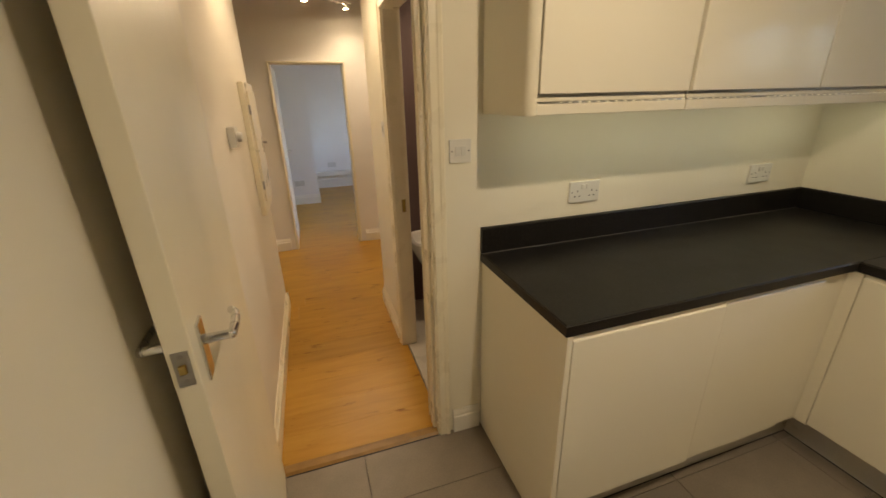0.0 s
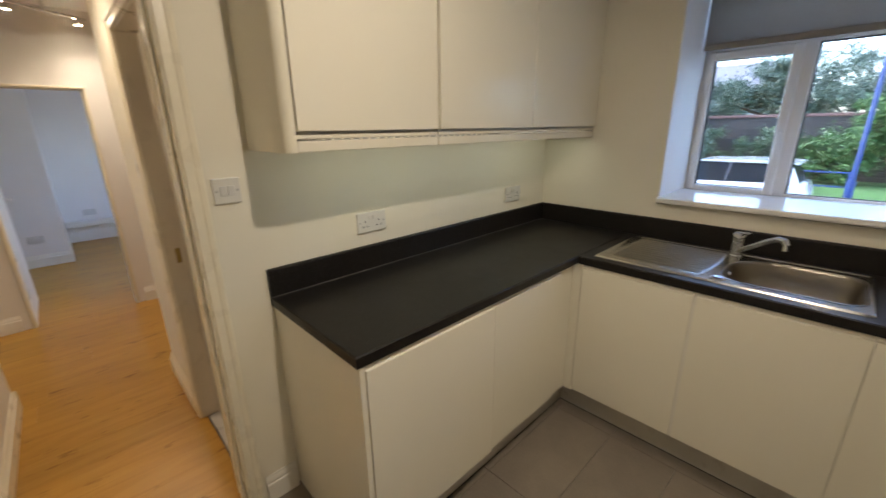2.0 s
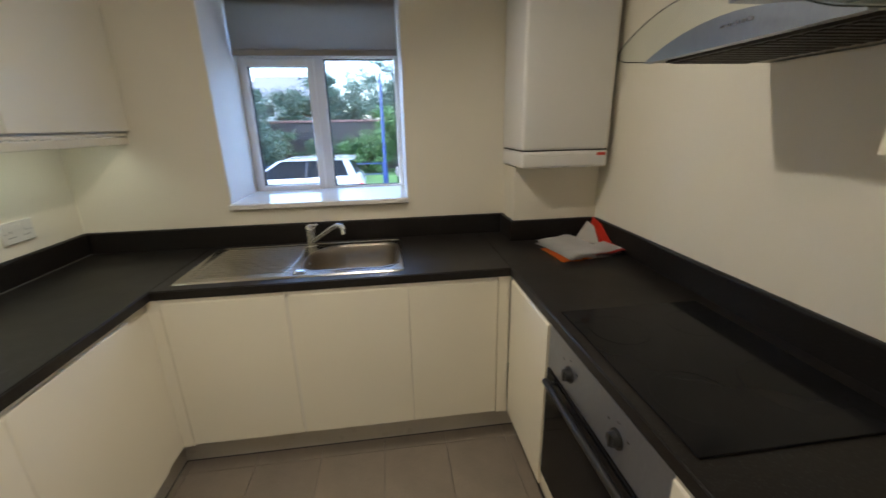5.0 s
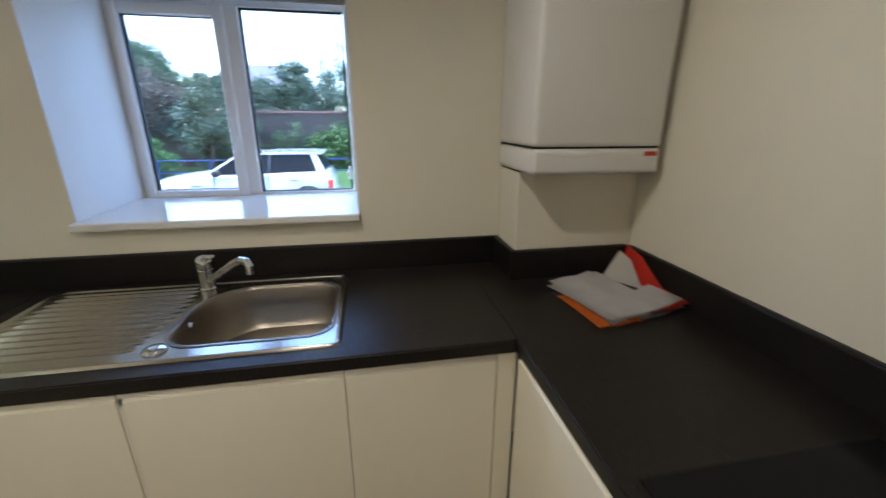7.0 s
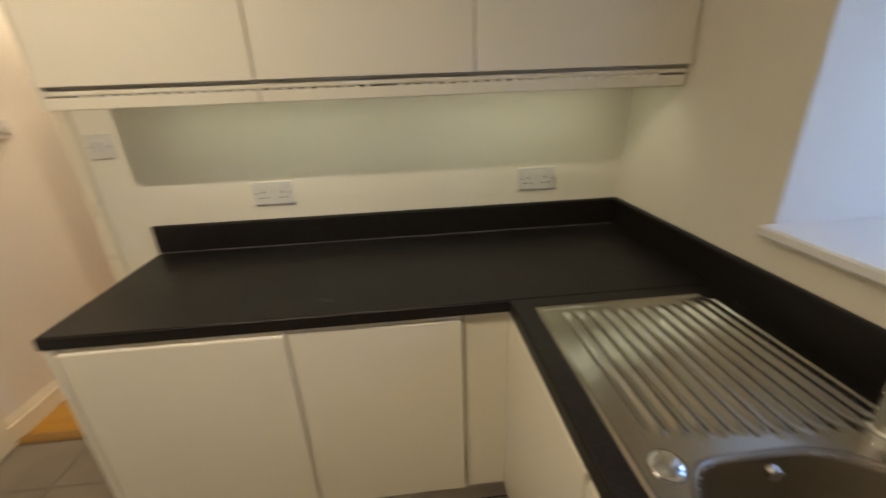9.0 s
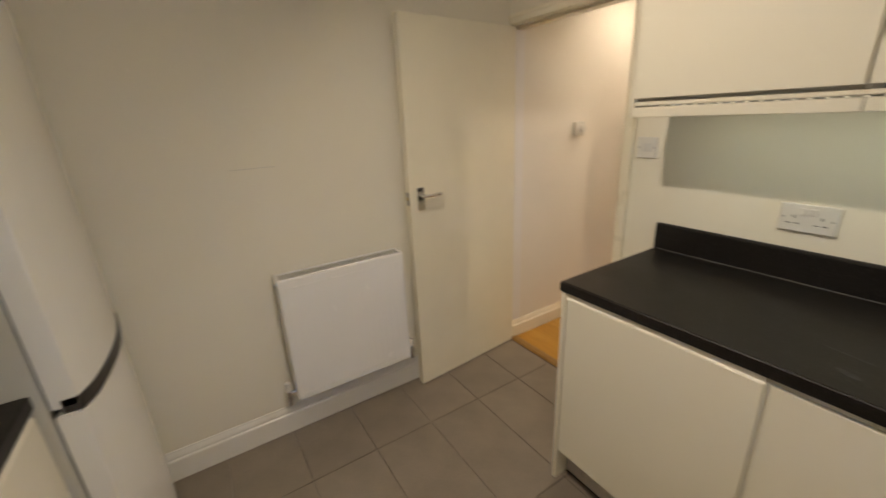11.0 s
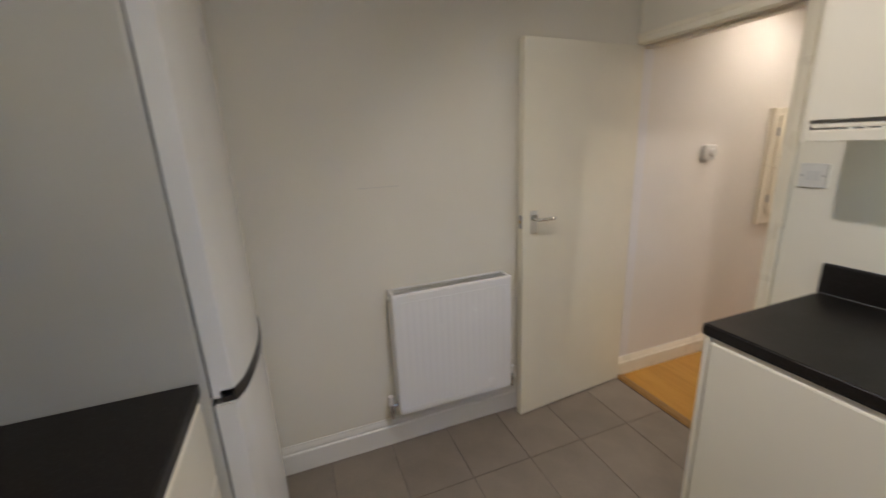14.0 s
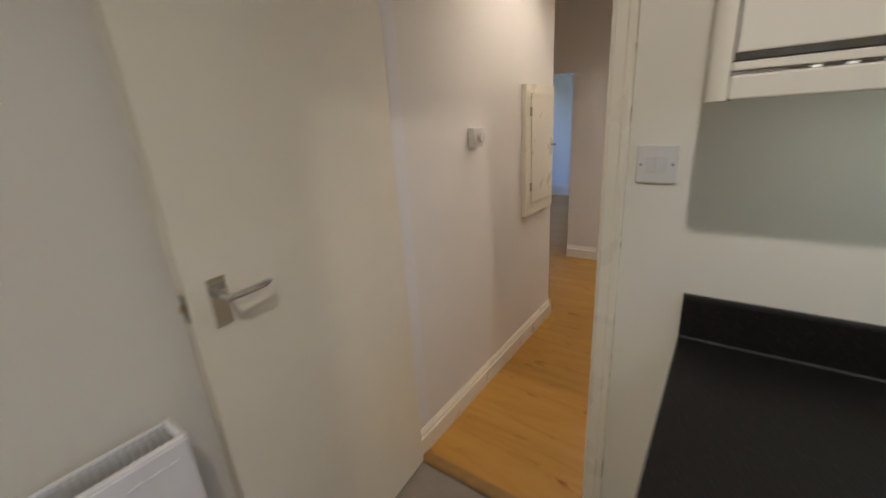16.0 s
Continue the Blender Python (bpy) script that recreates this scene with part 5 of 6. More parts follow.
    for x in (x0 - 0.004, x1 + 0.004):
        part("air_vent", tube(bmesh.new(), (x - 0.006, 0.13, z1 - 0.035), (x + 0.006, 0.13, z1 - 0.035), 0.009, n=14), HINGE, r)


radiator()
crack = thing("wall_scratch", (1.42, BACK, 1.32), "thin dark scratch in the wall paint", "scratch")
part("line", box(1.335, BACK + 0.0003, 1.3205, 1.517, BACK + 0.0009, 1.3219), CHANNEL, crack)


# ---- spot lights ----
STRIP_GLOW = Mat("lit_strip_diffuser", (0.9, 1.0, 0.8), 0.4)
STRIP_GLOW.b.inputs["Emission Color"].default_value = (0.92, 1.0, 0.80, 1)
STRIP_GLOW.b.inputs["Emission Strength"].default_value = 0.30
STRIP_GLOW = STRIP_GLOW.m
# faint glow that paints glints along the pelmet's metal trim
GLINT = Mat("trim_glint", (1.0, 0.95, 0.75), 0.4)
GLINT.b.inputs["Emission Color"].default_value = (1.0, 0.93, 0.72, 1)
GLINT.b.inputs["Emission Strength"].default_value = 0.085
GLINT = GLINT.m

def spot_bar(at, heads, label, roof, ceiling):
    """A ceiling bar with hanging heads; heads are (x, y) places of the bulbs."""
    s = thing("spotlight_bar", (at[0], at[1], roof), label, "ceiling light", "spotlight bars")
    first, last = Vector((*heads[0], ceiling - 0.02)), Vector((*heads[-1], ceiling - 0.02))
    way = (last - first).normalized()
    bm = tube(bmesh.new(), first - way * 0.06, last + way * 0.06, 0.009, n=16)
    mid = (first + last) / 2
    tube(bm, (mid.x, mid.y, ceiling - 0.03), (mid.x, mid.y, roof - 0.02), 0.012, n=16)
    tube(bm, (mid.x, mid.y, roof - 0.025), (mid.x, mid.y, roof - 0.0005), 0.04, 0.045, 28)
    part("bar", bm, CHROME, s, "chrome ceiling bar", smooth=True)
    for x, y in heads:
        bm = tube(bmesh.new(), (x, y, ceiling - 0.022), (x, y, ceiling - 0.06), 0.005, n=12)
        tube(bm, (x, y, ceiling - 0.052), (x, y, ceiling - 0.068), 0.012, 0.027, 24, caps=False)
        part("spot_head", bm, CHROME, s, "chrome spot head", smooth=True)
        part("bulb", tube(bmesh.new(), (x, y, ceiling - 0.0645), (x, y, ceiling - 0.0655), 0.022, n=24), BULB, s, "lit bulb")
    return s


spot_bar((1.32, 1.54), KITCHEN_HEADS, "chrome two-spot bar on the kitchen ceiling", TOP, TOP)
spot_bar((-2.6, 0.8), [(-2.50, 0.50), (-2.74, 0.86)], "chrome spot bar on the hall ceiling, lit", TOP, 2.345)
spot_bar((-2.5, 1.12), [(-2.50, 1.12), (-2.46, 1.24)], "chrome spot bar on the hall ceiling, lit", TOP, 2.345)
spot_bar((-0.98, 0.40), [(-0.98, 0.38), (-0.98, 0.42)], "small chrome ceiling spot in the hall", TOP, TOP)
# fitting for the added bathroom light, never in view
spot_bar((-0.8, 1.6), [(-0.8, 1.58), (-0.8, 1.62)], "small chrome ceiling spot added out of view to light the bathroom", TOP, TOP - 0.03)
for ya, yb in STRIPS:
    strip = thing("cabinet_strip_light", (0.262, (ya + yb) / 2, 1.464), "slim greenish-white strip light under the wall cabinets, lit", "strip light", "cabinet strip lights")
    part("housing", box(0.245, ya, 1.4665, 0.280, yb, 1.4778, bevel=0.002), PLASTIC, strip)
    # small glowing dashes in the pelmet gap act as glints, not lamps
    for k in range(int((yb - ya) / 0.034)):
        y = ya + 0.02 + 0.034 * k
        part("glint", box(0.3065, y, 1.4906, 0.3095, y + 0.009, 1.4930), GLINT, strip)
    part("diffuser", box(0.250, ya + 0.02, 1.4645, 0.275, yb - 0.02, 1.4664), STRIP_GLOW, strip, "lit diffuser")

# ---- hall ----
meter = thing("meter_cupboard", (-1.39, HALL_L, 0.88), "cream painted meter cupboard door on the hall wall", "cupboard")
part("frame", box(-1.545, HALL_L + 0.0005, 0.872, -1.118, HALL_L + 0.030, 1.620, bevel=0.004), TRIM, meter)
mdoor = part("door", box(-1.515, HALL_L + 0.031, 0.945, -1.18, HALL_L + 0.040, 1.575, bevel=0.003), TRIM, meter)
for z in (1.02, 1.45):
    part("hinge", box(-1.179, HALL_L + 0.0305, z, -1.171, HALL_L + 0.042, z + 0.05, bevel=0.001), HINGE, meter)
part("knob", tube(bmesh.new(), (-1.49, HALL_L + 0.0405, 1.27), (-1.49, HALL_L + 0.066, 1.27), 0.006, 0.010, 16), HINGE, mdoor, smooth=True)
thermo = thing("thermostat", (-0.70, HALL_L, 1.37), "small white room thermostat with a round dial on the hall wall", "thermostat")
part("case", box(-0.628, HALL_L + 0.0005, 1.33, -0.542, HALL_L + 0.032, 1.418, bevel=0.005), PLASTIC, thermo)
part("dial", tube(bmesh.new(), (-0.595, HALL_L + 0.0322, 1.373), (-0.595, HALL_L + 0.050, 1.373), 0.024, 0.021, 24), PLASTIC, thermo, smooth=True)
hsw = thing("light_switch", (-0.93, HALL_R, 1.36), "white plastic light switch on the hall wall", "switch")
part("plate", box(-0.975, HALL_R - 0.010, 1.31, -0.889, HALL_R - 0.0005, 1.396, bevel=0.003), PLASTIC, hsw)
part("rocker", box(-0.943, HALL_R - 0.0135, 1.335, -0.921, HALL_R - 0.009, 1.371, bevel=0.001), GREYLINE, hsw)

far_door = tagged(thing("door_2", (FAR - 0.10, 0.143, 0), "plain white door standing open into the next room", "door"), kind="structure")
leaf = part("leaf", box(FAR - 0.10 - 0.635, 0.092, 0.008, FAR - 0.102, 0.132, 1.832, bevel=0.002), SKIRT, far_door)
bm = tube(bmesh.new(), (FAR - 0.67, 0.132, 0.98), (FAR - 0.67, 0.18, 0.98), 0.009, n=14)
tube(bm, (FAR - 0.67, 0.178, 0.98), (FAR - 0.57, 0.178, 0.98), 0.008, n=14)
part("handle", bm, CHROME, leaf, "chrome lever handle", smooth=True)


def room_socket(x, y, z):
    s = thing("double_socket", (x, y, z), "white double wall socket low on the room wall", "socket", "wall sockets")
    part("plate", box(x + 0.0005, y - 0.073, z - 0.043, x + 0.010, y + 0.073, z + 0.043, bevel=0.003), GREYLINE, s)
    for c in (-0.012, 0.012):
        part("rocker", box(x + 0.009, y + c - 0.008, z + 0.01, x + 0.013, y + c + 0.008, z + 0.03, bevel=0.001), PLASTIC, s)


room_socket(-5.05, 0.17, 0.33)
room_socket(-6.22, 0.735, 0.41)

basin = thing("wash_basin", (-1.19, 1.15, 0.36), "white ceramic wash basin on the mauve bathroom wall", "basin")
bm = bmesh.new()
loops = []
for s, z in ((0.45, 0.36), (0.75, 0.42), (0.95, 0.515), (1.0, 0.585), (0.97, 0.592), (0.88, 0.585), (0.80, 0.52), (0.5, 0.47)):
    loops.append([bm.verts.new((-1.345 + 0.19 + 0.19 * s * math.copysign(abs(math.cos(a)) ** 0.6, math.cos(a)) * 1.0, 1.19 + 0.22 * s * math.copysign(abs(math.sin(a)) ** 0.6, math.sin(a)), z)) for a in [2 * math.pi * k / 40 for k in range(40)]])
for a, b in zip(loops, loops[1:]):
    for k in range(40):
        bm.faces.new((a[k], a[(k + 1) % 40], b[(k + 1) % 40], b[k]))
bm.faces.new(list(reversed(loops[0])))
bm.faces.new(loops[-1])
part("bowl", bm, CERAMIC, basin, smooth=True)


# ---- outside ----
GZ = -0.61
bm = bmesh.new()
bmesh.ops.create_grid(bm, x_segments=8, y_segments=8, size=1500, matrix=Matrix.Translation((0, 1000, GZ)))
tagged(new("ground", mesh("ground", bm, GRASS)), "mown green lawn reaching the horizon", "ground", kind="structure")
setting("road", box(-60, 5.2, GZ - 0.05, 60, 12.35, GZ + 0.012), ASPHALT, "grey asphalt parking lane", "road")
setting("kerb", box(-60, 12.352, GZ - 0.05, 60, 12.48, GZ + 0.11, bevel=0.012), KERB, "pale concrete kerb", "kerb")
bank = lambda y: min(0.60, max(0.0, (y - 12.55) * 0.42)) if y < 16.0 else 0.0      # height of the raised lawn above the road's level
rows = [12.5 + 0.12 * k for k in range(13)] + [15.99]
lawn_edge = [(-60, y, GZ + 0.002 + bank(y) + 0.012 * math.sin(y * 5)) for y in rows]
setting("lawn_bank", prism(bmesh.new(), lawn_edge + [(-60, 15.99, GZ - 0.05), (-60, 12.5, GZ - 0.05)], (120, 0, 0)), GRASS, "green lawn rising from the kerb to the garden wall", "lawn", smooth=True)
garden_wall = thing("garden_wall", (0, 16.1, GZ), "old brick garden wall with a stone coping", "wall")
part("core", box(-16, 16.0, GZ - 0.05, 18, 16.25, 1.68), MORTAR, garden_wall, "grey-brown mortar")
for k in range(28):
    part("coping_stone", box(-16 + k * 1.2143, 15.96, 1.682, -16 + (k + 1) * 1.2143 - 0.01, 16.29, 1.76, bevel=0.01), COPING, garden_wall)


def car():
    c = thing("parked_car", (-0.92, 11.3, GZ + 0.012), "white small hatchback car parked on the road", "car")
    G = GZ + 0.012
    y0, y1 = 10.5, 12.17
    ym, hw = (y0 + y1) / 2, (y1 - y0) / 2
    st = [(-3.03, 0.30, 0.52, 0.55), (-2.97, 0.22, 0.67, 0.72), (-2.78, 0.20, 0.80, 0.90), (-2.38, 0.20, 0.89, 0.97), (-1.80, 0.20, 0.95, 1.0), (-1.2, 0.20, 0.95, 1.0),
          (-0.5, 0.20, 0.96, 1.0), (0.2, 0.20, 0.98, 1.0), (0.6, 0.22, 0.99, 0.97), (0.85, 0.26, 0.96, 0.90), (0.93, 0.34, 0.80, 0.80), (0.95, 0.42, 0.62, 0.72)]
    bm = bmesh.new()
    rings = []
    for x, lo, hi, w in st:
        h = hw * w
        pts = [(-h * 0.94, lo), (-h, lo + (hi - lo) * 0.3), (-h * 1.0, lo + (hi - lo) * 0.62), (-h * 0.95, hi - 0.05), (-h * 0.86, hi - 0.005), (0, hi + 0.025)]
        pts = pts + [(-p, z) for p, z in reversed(pts[:-1])]
        rings.append([bm.verts.new((x, ym + p, G + z)) for p, z in pts])
    for a, b in zip(rings, rings[1:]):
        for k in range(len(a)):
            bm.faces.new((a[k], a[(k + 1) % len(a)], b[(k + 1) % len(a)], b[k]))
    bm.faces.new(rings[0])
    bm.faces.new(rings[-1])
    bmesh.ops.recalc_face_normals(bm, faces=bm.faces)
    body = part("body", bm, CAR_PAINT, c, smooth=True)
    # dark glasshouse and white roof
    bm = bmesh.new()
    low = [(-1.72, 0.93), (0.78, 0.95)]
    top = [(-1.02, 1.345), (0.60, 1.345)]
    q = []
    for (x, z), f in ((low[0], 0.86), (low[1], 0.86), (top[1], 0.70), (top[0], 0.70)):
        q.append([bm.verts.new((x, ym - hw * f, G + z)), bm.verts.new((x, ym + hw * f, G + z))])
    for a, b in ((0, 1), (1, 2), (2, 3), (3, 0)):
        bm.faces.new((q[a][0], q[b][0], q[b][1], q[a][1]))
    bm.faces.new([v[0] for v in q])
    bm.faces.new([v[1] for v in reversed(q)])
    bmesh.ops.recalc_face_normals(bm, faces=bm.faces)
    bmesh.ops.bevel(bm, geom=bm.edges[:], offset=0.03, segments=2, affect="EDGES")
    part("glasshouse", bm, CAR_GLASS, c, "dark tinted windows", smooth=True)
    bm = prism(bmesh.new(), [(-1.08, 0, G + 1.348), (-0.9, 0, G + 1.385), (-0.2, 0, G + 1.405), (0.45, 0, G + 1.395), (0.72, 0, G + 1.372), (0.73, 0, G + 1.345)], (0, 1.22, 0))
    bmesh.ops.translate(bm, verts=bm.verts, vec=(0, ym - 0.61, 0))
    bmesh.ops.bevel(bm, geom=bm.edges[:], offset=0.012, segments=2, affect="EDGES")
    part("roof", bm, CAR_PAINT, c, smooth=True)
    for x0, x1, xt0, xt1 in ((-0.46, -0.40, -0.40, -0.34), (0.60, 0.80, 0.46, 0.60)):
        bm = prism(bmesh.new(), [(x0, y0 + 0.105, G + 0.94), (x1, y0 + 0.105, G + 0.94), (xt1, y0 + 0.235, G + 1.35), (xt0, y0 + 0.235, G + 1.35)], (0, 0.02, 0.0))
        part("pillar", bm, CAR_PAINT if x0 > 0 else BLACK, c)
    bm = prism(bmesh.new(), [(-1.74, y0 + 0.10, G + 0.93), (-1.66, y0 + 0.10, G + 0.93), (-0.98, y0 + 0.23, G + 1.35), (-1.06, y0 + 0.23, G + 1.35)], (0, 0.02, 0))
    part("pillar", bm, CAR_PAINT, c)
    for x in (-2.38, 0.38):
        for yy, s in ((y0 - 0.012, 1), (y1 + 0.012, -1)):
            arch = part("wheel_arch", tube(bmesh.new(), (x, yy + s * 0.004, G + 0.32), (x, yy + s * 0.05, G + 0.32), 0.375, n=36), BLACK, c, "black wheel arch")
            bm = tube(bmesh.new(), (x, yy - s * 0.006, G + 0.30), (x, yy + s * 0.18, G + 0.30), 0.30, n=36)
            wheel = part("wheel", bm, TYRE, c, "black tyre", smooth=True)
            bm = tube(bmesh.new(), (x, yy - s * 0.010, G + 0.30), (x, yy - s * 0.004, G + 0.30), 0.205, n=36)
            part("hub", bm, BLACK, wheel)
            for k in range(5):
                a = 2 * math.pi * k / 5 + 0.3
                d, n = Vector((math.cos(a), 0, math.sin(a))), Vector((-math.sin(a), 0, math.cos(a)))
                o = Vector((x, yy - s * 0.011, G + 0.30))
                part("spoke", prism(bmesh.new(), [o + d * 0.02 - n * 0.022, o + d * 0.20 - n * 0.038, o + d * 0.20 + n * 0.038, o + d * 0.02 + n * 0.022], (0, -s * 0.008, 0)), RIM, wheel, "silver spoke")
    part("headlight", box(-2.96, y0 + 0.06, G + 0.58, -2.78, y0 + 0.28, G + 0.74, bevel=0.04), RIM, body, "clear headlight")
    part("tail_light", box(0.83, y0 + 0.03, G + 0.62, 0.93, y0 + 0.13, G + 0.80, bevel=0.015), RED, body, "red tail light")
    part("front_bumper", box(-3.06, y0 + 0.22, G + 0.24, -2.93, y1 - 0.22, G + 0.42, bevel=0.03), BLACK, body)
    part("rear_bumper", box(0.86, y0 + 0.10, G + 0.28, 0.99, y1 - 0.10, G + 0.46, bevel=0.03), CAR_PAINT, body)
    part("sill", box(-1.96, y0 - 0.004, G + 0.20, 0.0, y0 + 0.04, G + 0.27, bevel=0.01), BLACK, body, "black side sill")
    part("mirror", box(-1.50, y0 - 0.12, G + 0.93, -1.36, y0 + 0.05, G + 1.05, bevel=0.03), BLACK, body, "dark door mirror")
    for x in (-0.62, 0.12):
        part("door_handle", box(x - 0.09, y0 - 0.018, G + 0.80, x + 0.09, y0 + 0.02, G + 0.83, bevel=0.01), RIM, body, "bright door handle")
    for x in (-1.52, -0.44):
        part("door_gap", box(x, y0 - 0.0035, G + 0.28, x + 0.008, y0 + 0.05, G + 0.93), BLACK, body)
    part("side_vent", box(-1.98, y0 - 0.012, G + 0.72, -1.76, y0 + 0.03, G + 0.76, bevel=0.008), RIM, body)


car()


def leafy(name, at, crowns, count, size, material, label, category, trunk=None, seed=1):
    """A tree or bush: a tapered trunk with limbs, and a crown of many single leaves gathered in uneven clumps."""
    rng = random.Random(seed)
    ground = GZ + bank(at[1])
    t = thing(name, (at[0], at[1], ground), label, category)
    base = Vector((at[0], at[1], ground))
    if trunk:
        bm = bmesh.new()
        top = base + Vector((0.1, 0, trunk[1]))
        tube(bm, base, top, trunk[0], trunk[0] * 0.6, 12)
        for (cx, cy, cz, r) in crowns:
            tube(bm, top - Vector((0, 0, 0.1)), base + Vector((cx, cy, cz)), trunk[0] * 0.45, trunk[0] * 0.12, 8)
        part("trunk", bm, BARK, t, smooth=True)
    verts, faces = [], []
    clumps = []
    for cx, cy, cz, r in crowns:
        for _ in range(16):
            d = Vector((rng.gauss(0, 1), rng.gauss(0, 1), rng.gauss(0, 1))).normalized() * r * rng.uniform(0.35, 1.0)
            clumps.append((base + Vector((cx, cy, cz)) + d, r * rng.uniform(0.16, 0.36)))
    for _ in range(count):
        p, r = rng.choice(clumps)
        o = p + Vector((rng.gauss(0, 1), rng.gauss(0, 1), rng.gauss(0, 0.8))) * r * 0.6
        if o.z < ground + 0.03:
            continue
        u = Vector((rng.gauss(0, 1), rng.gauss(0, 1), rng.gauss(0, 1))).normalized()
        v = u.orthogonal().normalized()
        s = size * rng.uniform(0.6, 1.4)
        k = len(verts)
        verts += [o - u * s, o + v * s * 0.45, o + u * s, o - v * s * 0.45]
        faces.append((k, k + 1, k + 2, k + 3))
    data = bpy.data.meshes.new("crown")
    data.from_pydata(verts, [], faces)
    data.materials.append(material)
    ob = new("crown", data)
    ob.parent = t
    ob.matrix_parent_inverse = t.matrix_basis.inverted()
    return t


leafy("tree", (-5.4, 15.0), [(0, 0, 2.1, 1.15), (-1.2, 0, 2.4, 1.1), (1.3, 0, 1.85, 1.0), (0.3, 0, 2.75, 0.7), (2.0, 0.2, 1.5, 0.75)], 42000, 0.052, LEAF_PURPLE, "broad tree with purple-brown leaves beside the wall", "tree", (0.14, 1.4), 2)
leafy("bush", (-4.45, 13.75), [(0, 0, 0.72, 0.7), (0.5, 0, 0.6, 0.55), (-0.8, 0.1, 0.8, 0.65), (-0.3, 0, 0.3, 0.5)], 13000, 0.042, LEAF_BRIGHT, "bright green rounded bush on the lawn", "bush", (0.05, 0.3), 3)
leafy("bush", (-4.85, 12.95), [(0, 0, 0.45, 0.45), (0.5, 0, 0.42, 0.38), (-0.6, 0, 0.45, 0.5), (0.2, 0, 0.2, 0.35)], 6500, 0.036, LEAF, "low green bush on the lawn", "bush", None, 4)
leafy("bush", (1.35, 15.0), [(0, 0, 0.95, 0.8), (0.9, 0, 1.35, 0.9), (-0.75, 0, 0.75, 0.6), (0.4, 0, 1.7, 0.65), (1.6, 0.1, 0.85, 0.8), (-0.3, -0.2, 0.5, 0.5), (2.2, 0, 1.6, 0.8)], 20000, 0.044, LEAF_BRIGHT, "tall light green shrub in front of the garden wall", "bush", (0.07, 0.6), 5)
leafy("hedge", (-1.6, 15.1), [(-1.4, 0, 0.7, 0.65), (-0.3, 0, 0.95, 0.6), (0.8, 0, 0.85, 0.6), (1.6, 0, 0.8, 0.55), (-0.9, 0, 0.3, 0.5), (0.3, 0, 0.3, 0.5), (1.2, 0, 0.3, 0.5)], 13000, 0.036, LEAF, "low leafy hedge along the garden wall", "hedge", None, 6)
leafy("bush", (-2.9, 14.6), [(0, 0, 1.7, 0.9), (0.5, 0, 1.0, 0.8), (-0.5, 0, 0.8, 0.8), (0.1, 0, 2.3, 0.6)], 15000, 0.046, LEAF_BLUE, "dark grey-green shrub in front of the garden wall", "bush", (0.08, 0.7), 7)
leafy("tree", (-1.2, 20.0), [(0, 0, 3.0, 1.1), (1.4, 0, 2.8, 1.0), (-1.4, 0, 2.9, 1.0), (0.2, 0, 3.5, 0.8)], 24000, 0.050, LEAF_BLUE, "grey-green tree behind the garden wall", "tree", (0.16, 2.4), 8)
leafy("tree", (3.4, 21.0), [(0, 0, 3.2, 1.4), (1.4, 0, 3.5, 1.2), (-1.4, 0, 3.0, 1.1), (0.4, 0, 4.2, 0.9)], 24000, 0.052, LEAF_BLUE, "grey-green tree behind the garden wall", "tree", (0.16, 2.2), 9)
leafy("tree", (-6.6, 21.0), [(0, 0, 3.2, 1.4), (-1.8, 0, 3.3, 1.4), (1.2, 0, 2.9, 1.0), (-0.4, 0, 4.0, 1.0)], 24000, 0.052, LEAF, "green tree behind the garden wall", "tree", (0.17, 2.2), 10)
leafy("tree", (-9.6, 17.5), [(0, 0, 3.2, 1.8), (1.8, 0, 3.0, 1.5), (-1.6, 0, 3.4, 1.7), (0.4, 0, 4.6, 1.3), (1.2, -0.4, 1.4, 1.3), (-1.0, -0.4, 1.2, 1.4)], 18000, 0.048, LEAF, "large green tree at the edge of the lawn", "tree", (0.2, 1.8), 11)

# far row of trees, paled in colour to suggest haze
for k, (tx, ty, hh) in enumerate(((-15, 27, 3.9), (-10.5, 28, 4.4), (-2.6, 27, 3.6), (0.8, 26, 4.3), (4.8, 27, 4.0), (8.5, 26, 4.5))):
    leafy("tree", (tx, ty), [(0, 0, hh, 1.7), (1.6, 0, hh - 0.5, 1.5), (-1.6, 0, hh - 0.4, 1.5), (0.3, 0, hh + 1.0, 1.1), (0.8, 0, hh - 1.4, 1.4), (-0.9, 0, hh - 1.5, 1.4)], 12000, 0.062, LEAF_HAZED, "distant green tree with haze put into its leaf colour", "tree", (0.17, 2.2), 20 + k)

post = thing("blue_post", (1.46, 13.0, GZ + 0.1), "slender blue painted metal post on the lawn", "post")
part("shaft", tube(bmesh.new(), (1.46, 13.0, GZ), (1.46, 13.0, 2.95), 0.045, 0.04, 16), BLUE_METAL, post, smooth=True)
part("collar", tube(bmesh.new(), (1.46, 13.0, GZ), (1.46, 13.0, GZ + 0.9), 0.075, 0.07, 16), BLUE_METAL, post, smooth=True)
RAIL_Y, RAIL_Z = 13.3, GZ + 1.03
fence = thing("rail_fence", (-4.5, RAIL_Y, GZ + bank(RAIL_Y)), "low blue metal rail fence on the lawn bank", "fence")
for k in range(9):
    part("post", tube(bmesh.new(), (-9 + k * 1.3, RAIL_Y, GZ + bank(RAIL_Y) - 0.06), (-9 + k * 1.3, RAIL_Y, RAIL_Z + 0.03), 0.028, n=10), BLUE_METAL, fence)
part("rail", tube(bmesh.new(), (-9.1, RAIL_Y, RAIL_Z), (1.40, RAIL_Y, RAIL_Z), 0.018, n=10), BLUE_METAL, fence)
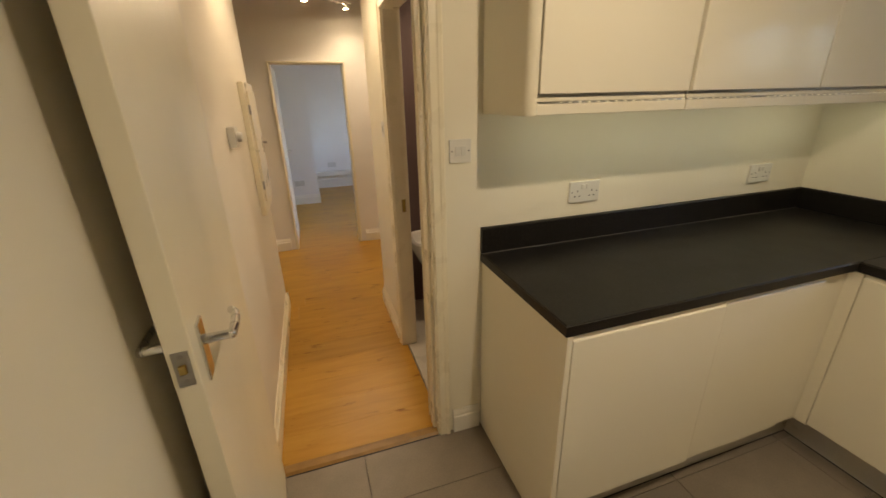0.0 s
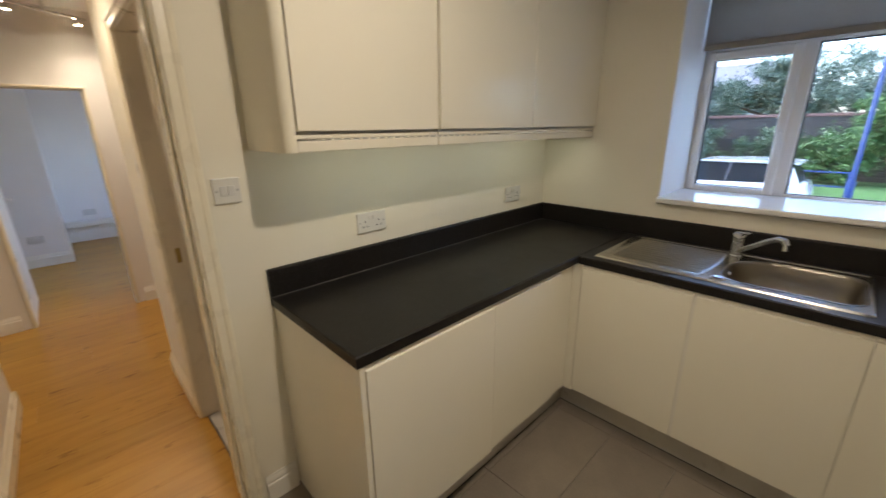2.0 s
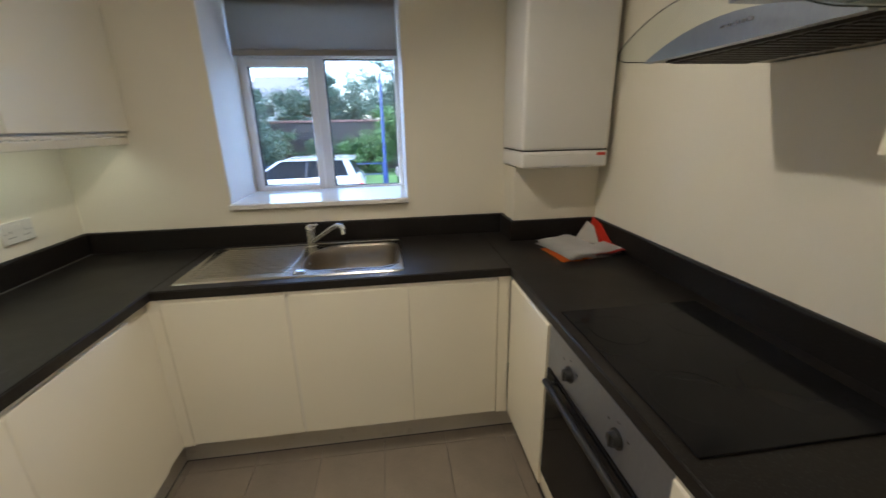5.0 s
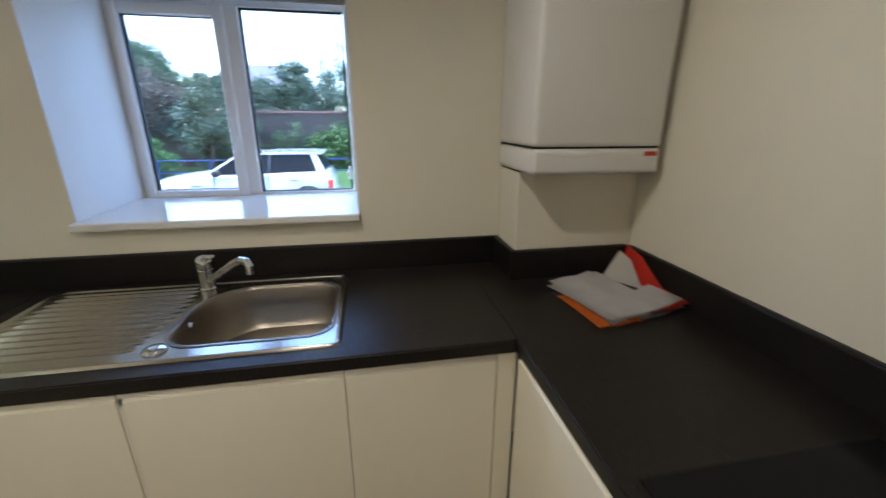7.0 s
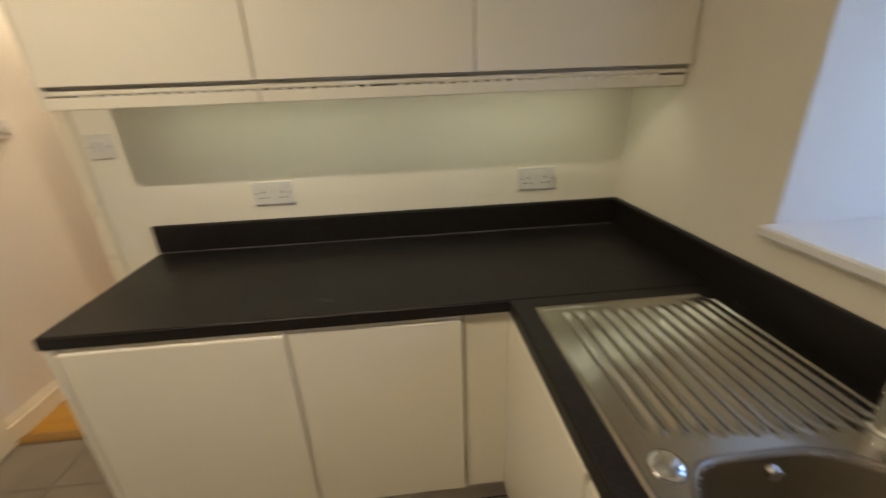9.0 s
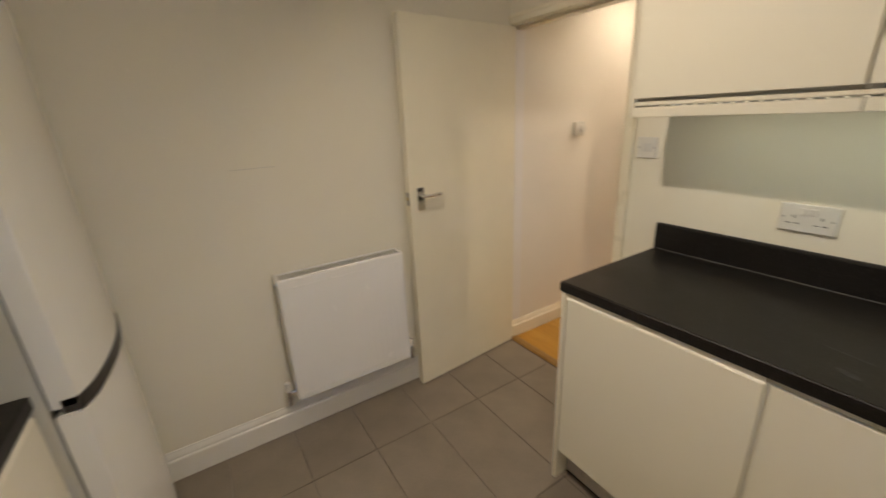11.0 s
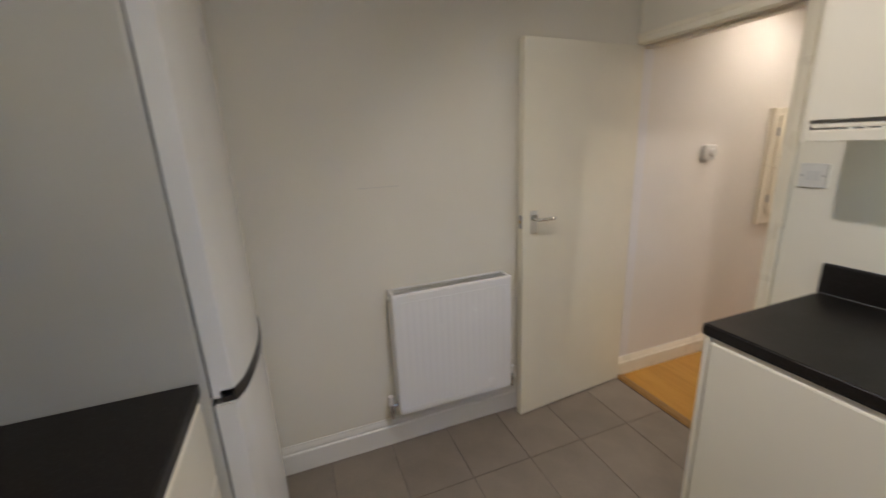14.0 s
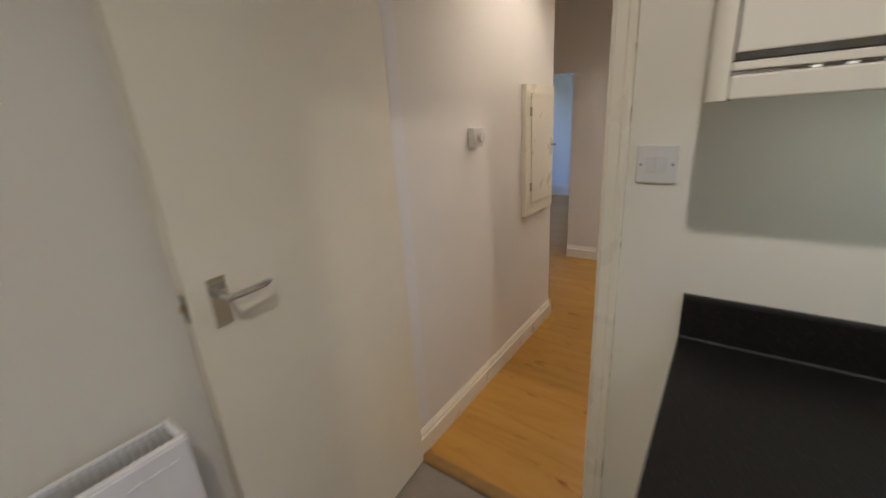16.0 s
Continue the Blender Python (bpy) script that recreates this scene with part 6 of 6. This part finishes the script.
part("rail", tube(bmesh.new(), (-9.1, RAIL_Y, RAIL_Z - 0.32), (1.40, RAIL_Y, RAIL_Z - 0.32), 0.015, n=10), BLUE_METAL, fence)


def house(x0, x1, y, label):
    h = thing("house", ((x0 + x1) / 2, y, GZ), label, "house")
    part("wall", box(x0, y, GZ, x1, y + 6, 3.4), RENDER_WALL, h)
    part("roof", prism(bmesh.new(), [(x0 - 0.3, y - 0.35, 3.35), (x0 - 0.3, y + 3, 5.2), (x0 - 0.3, y + 6.35, 3.35)], (x1 - x0 + 0.6, 0, 0)), ROOF, h)
    n = int((x1 - x0) / 1.9)
    for k in range(n):
        cx = x0 + (x1 - x0) * (k + 0.5) / n
        for z in (0.4, 2.2):
            w = part("window", box(cx - 0.5, y - 0.05, z, cx + 0.5, y - 0.001, z + 0.95), UPVC, h)
            part("pane", box(cx - 0.42, y - 0.06, z + 0.08, cx + 0.42, y - 0.0505, z + 0.87), CAR_GLASS, w)
    part("door", box(x0 + 0.8, y - 0.06, GZ, x0 + 1.7, y - 0.052, 1.5), TEAL, h, "teal painted door")
    part("fascia", box(x0 - 0.3, y - 0.40, 3.2, x1 + 0.3, y - 0.36, 3.36), UPVC, h, "white fascia board")


house(-7.6, -3.2, 31, "pale rendered house with a slate roof behind the trees")
house(4, 12, 36, "pale rendered house with a slate roof behind the trees")


# ---- floors, piece by piece ----
def piece_mesh(cache, name, w, h, thick, edge, material):
    """A slab with chamfered upper edges, its top at z = 0, made once for each size."""
    key = (round(w, 4), round(h, 4))
    if key not in cache:
        data = bpy.data.meshes.new(name)
        a, b, e = w / 2, h / 2, edge
        verts = [(-a, -b, -thick), (a, -b, -thick), (a, b, -thick), (-a, b, -thick), (-a, -b, -e), (a, -b, -e), (a, b, -e), (-a, b, -e),
                 (-a + e, -b + e, 0), (a - e, -b + e, 0), (a - e, b - e, 0), (-a + e, b - e, 0)]
        faces = [(8, 9, 10, 11)]
        for k in range(4):
            n = (k + 1) % 4
            faces += [(k, n, 4 + n, 4 + k), (4 + k, 4 + n, 8 + n, 8 + k)]
        data.from_pydata(verts, [], faces)
        data.materials.append(material)
        cache[key] = data
    return cache[key]


def lay(root, cache, name, x0, x1, y0, y1, gap, thick, edge, material, z):
    w, h = x1 - x0 - gap, y1 - y0 - gap
    if w < 0.012 or h < 0.012:
        return
    ob = new(name, piece_mesh(cache, name, w, h, thick, edge, material))
    ob.matrix_basis = Matrix.Translation(((x0 + x1) / 2, (y0 + y1) / 2, z))
    ob.parent = root
    ob.matrix_parent_inverse = root.matrix_basis.inverted()


kitchen_floor = tagged(thing("floor", (1.3, 1.4, 0), "beige-grey porcelain floor tiles with dark grout", "floor"), kind="structure")
tiles = {}
for i in range(-1, 9):
    for j in range(-1, 5):
        a, b = max(0.265 + 0.302 * i, -0.004), min(0.265 + 0.302 * (i + 1), WX)
        c, d = max(0.437 + 0.610 * j, BACK), min(0.437 + 0.610 * (j + 1), WY)
        if b > a and d > c:
            lay(kitchen_floor, tiles, "tile", a, b, c, d, 0.0028, 0.006, 0.0008, TILE, 0.0006 * ((i * 7 + j * 3) % 3) / 3)

oak_floor = tagged(thing("floor_oak", (-2, 0.4, 0), "warm oak laminate boards laid across the hall", "floor"), kind="structure")
boards = {}
rng = random.Random(11)
row, x = 0, -0.030
while x > -6.2:
    xa = x - 0.193
    lo, hi = (HALL_L + 0.001, HALL_R + 0.02) if xa > -1.47 else (-1.598, HALL_R + 0.02) if xa > -1.6 else (-1.598, 2.198) if xa > -3.05 else (-2.898, 2.298)
    y = lo - (rng.uniform(0.1, 0.45) if xa > -1.47 else rng.uniform(0, 1.2))
    while y < hi:
        a, b = max(y, lo), min(y + 1.285, hi)
        if b - a > 0.03:
            lay(oak_floor, boards, "plank", xa, x, a, b, 0.0005, 0.012, 0.0003, OAK, -0.0003 * rng.random())
        y += 1.285
    x = xa
    row += 1


# ---- bricks of the garden wall ----
def brick_box(w):
    """A brick's face, 7 mm proud of the mortar, with worn edges; origin at its centre."""
    h, e, d = 0.0325, 0.004, 0.007
    v = [(-w, 0.001, -h), (w, 0.001, -h), (w, 0.001, h), (-w, 0.001, h), (-w + e, -d, -h + e), (w - e, -d, -h + e), (w - e, -d, h - e), (-w + e, -d, h - e)]
    return v, [(4, 5, 6, 7), (0, 1, 5, 4), (1, 2, 6, 5), (2, 3, 7, 6), (3, 0, 4, 7)]


brick_data = bpy.data.meshes.new("brick")
bv, bf = brick_box(0.1075)
brick_data.from_pydata(bv, [], bf)
brick_data.materials.append(BRICK)
rest_v, rest_f = [], []
for row in range(30):
    z = 1.68 - 0.0375 - 0.075 * row
    for col in range(150):
        x = -15.85 + 0.225 * col + (0.1125 if row % 2 else 0.0)
        if -2.55 < x < 0.05 and row < 26:
            ob = new("brick", brick_data)
            ob.matrix_basis = Matrix.Translation((x, 16.0, z))
            ob.parent = garden_wall
            ob.matrix_parent_inverse = garden_wall.matrix_basis.inverted()
        elif z > GZ + 0.04:
            k = len(rest_v)
            rest_v += [(x + p, 16.0 + q, z + r) for p, q, r in bv]
            rest_f += [tuple(i + k for i in f) for f in bf]
data = bpy.data.meshes.new("brick_courses")
data.from_pydata(rest_v, [], rest_f)
data.materials.append(BRICK_REST)
courses = new("brick_courses", data)
courses.parent = garden_wall
courses.matrix_parent_inverse = garden_wall.matrix_basis.inverted()
tagged(courses, kind="stuff")
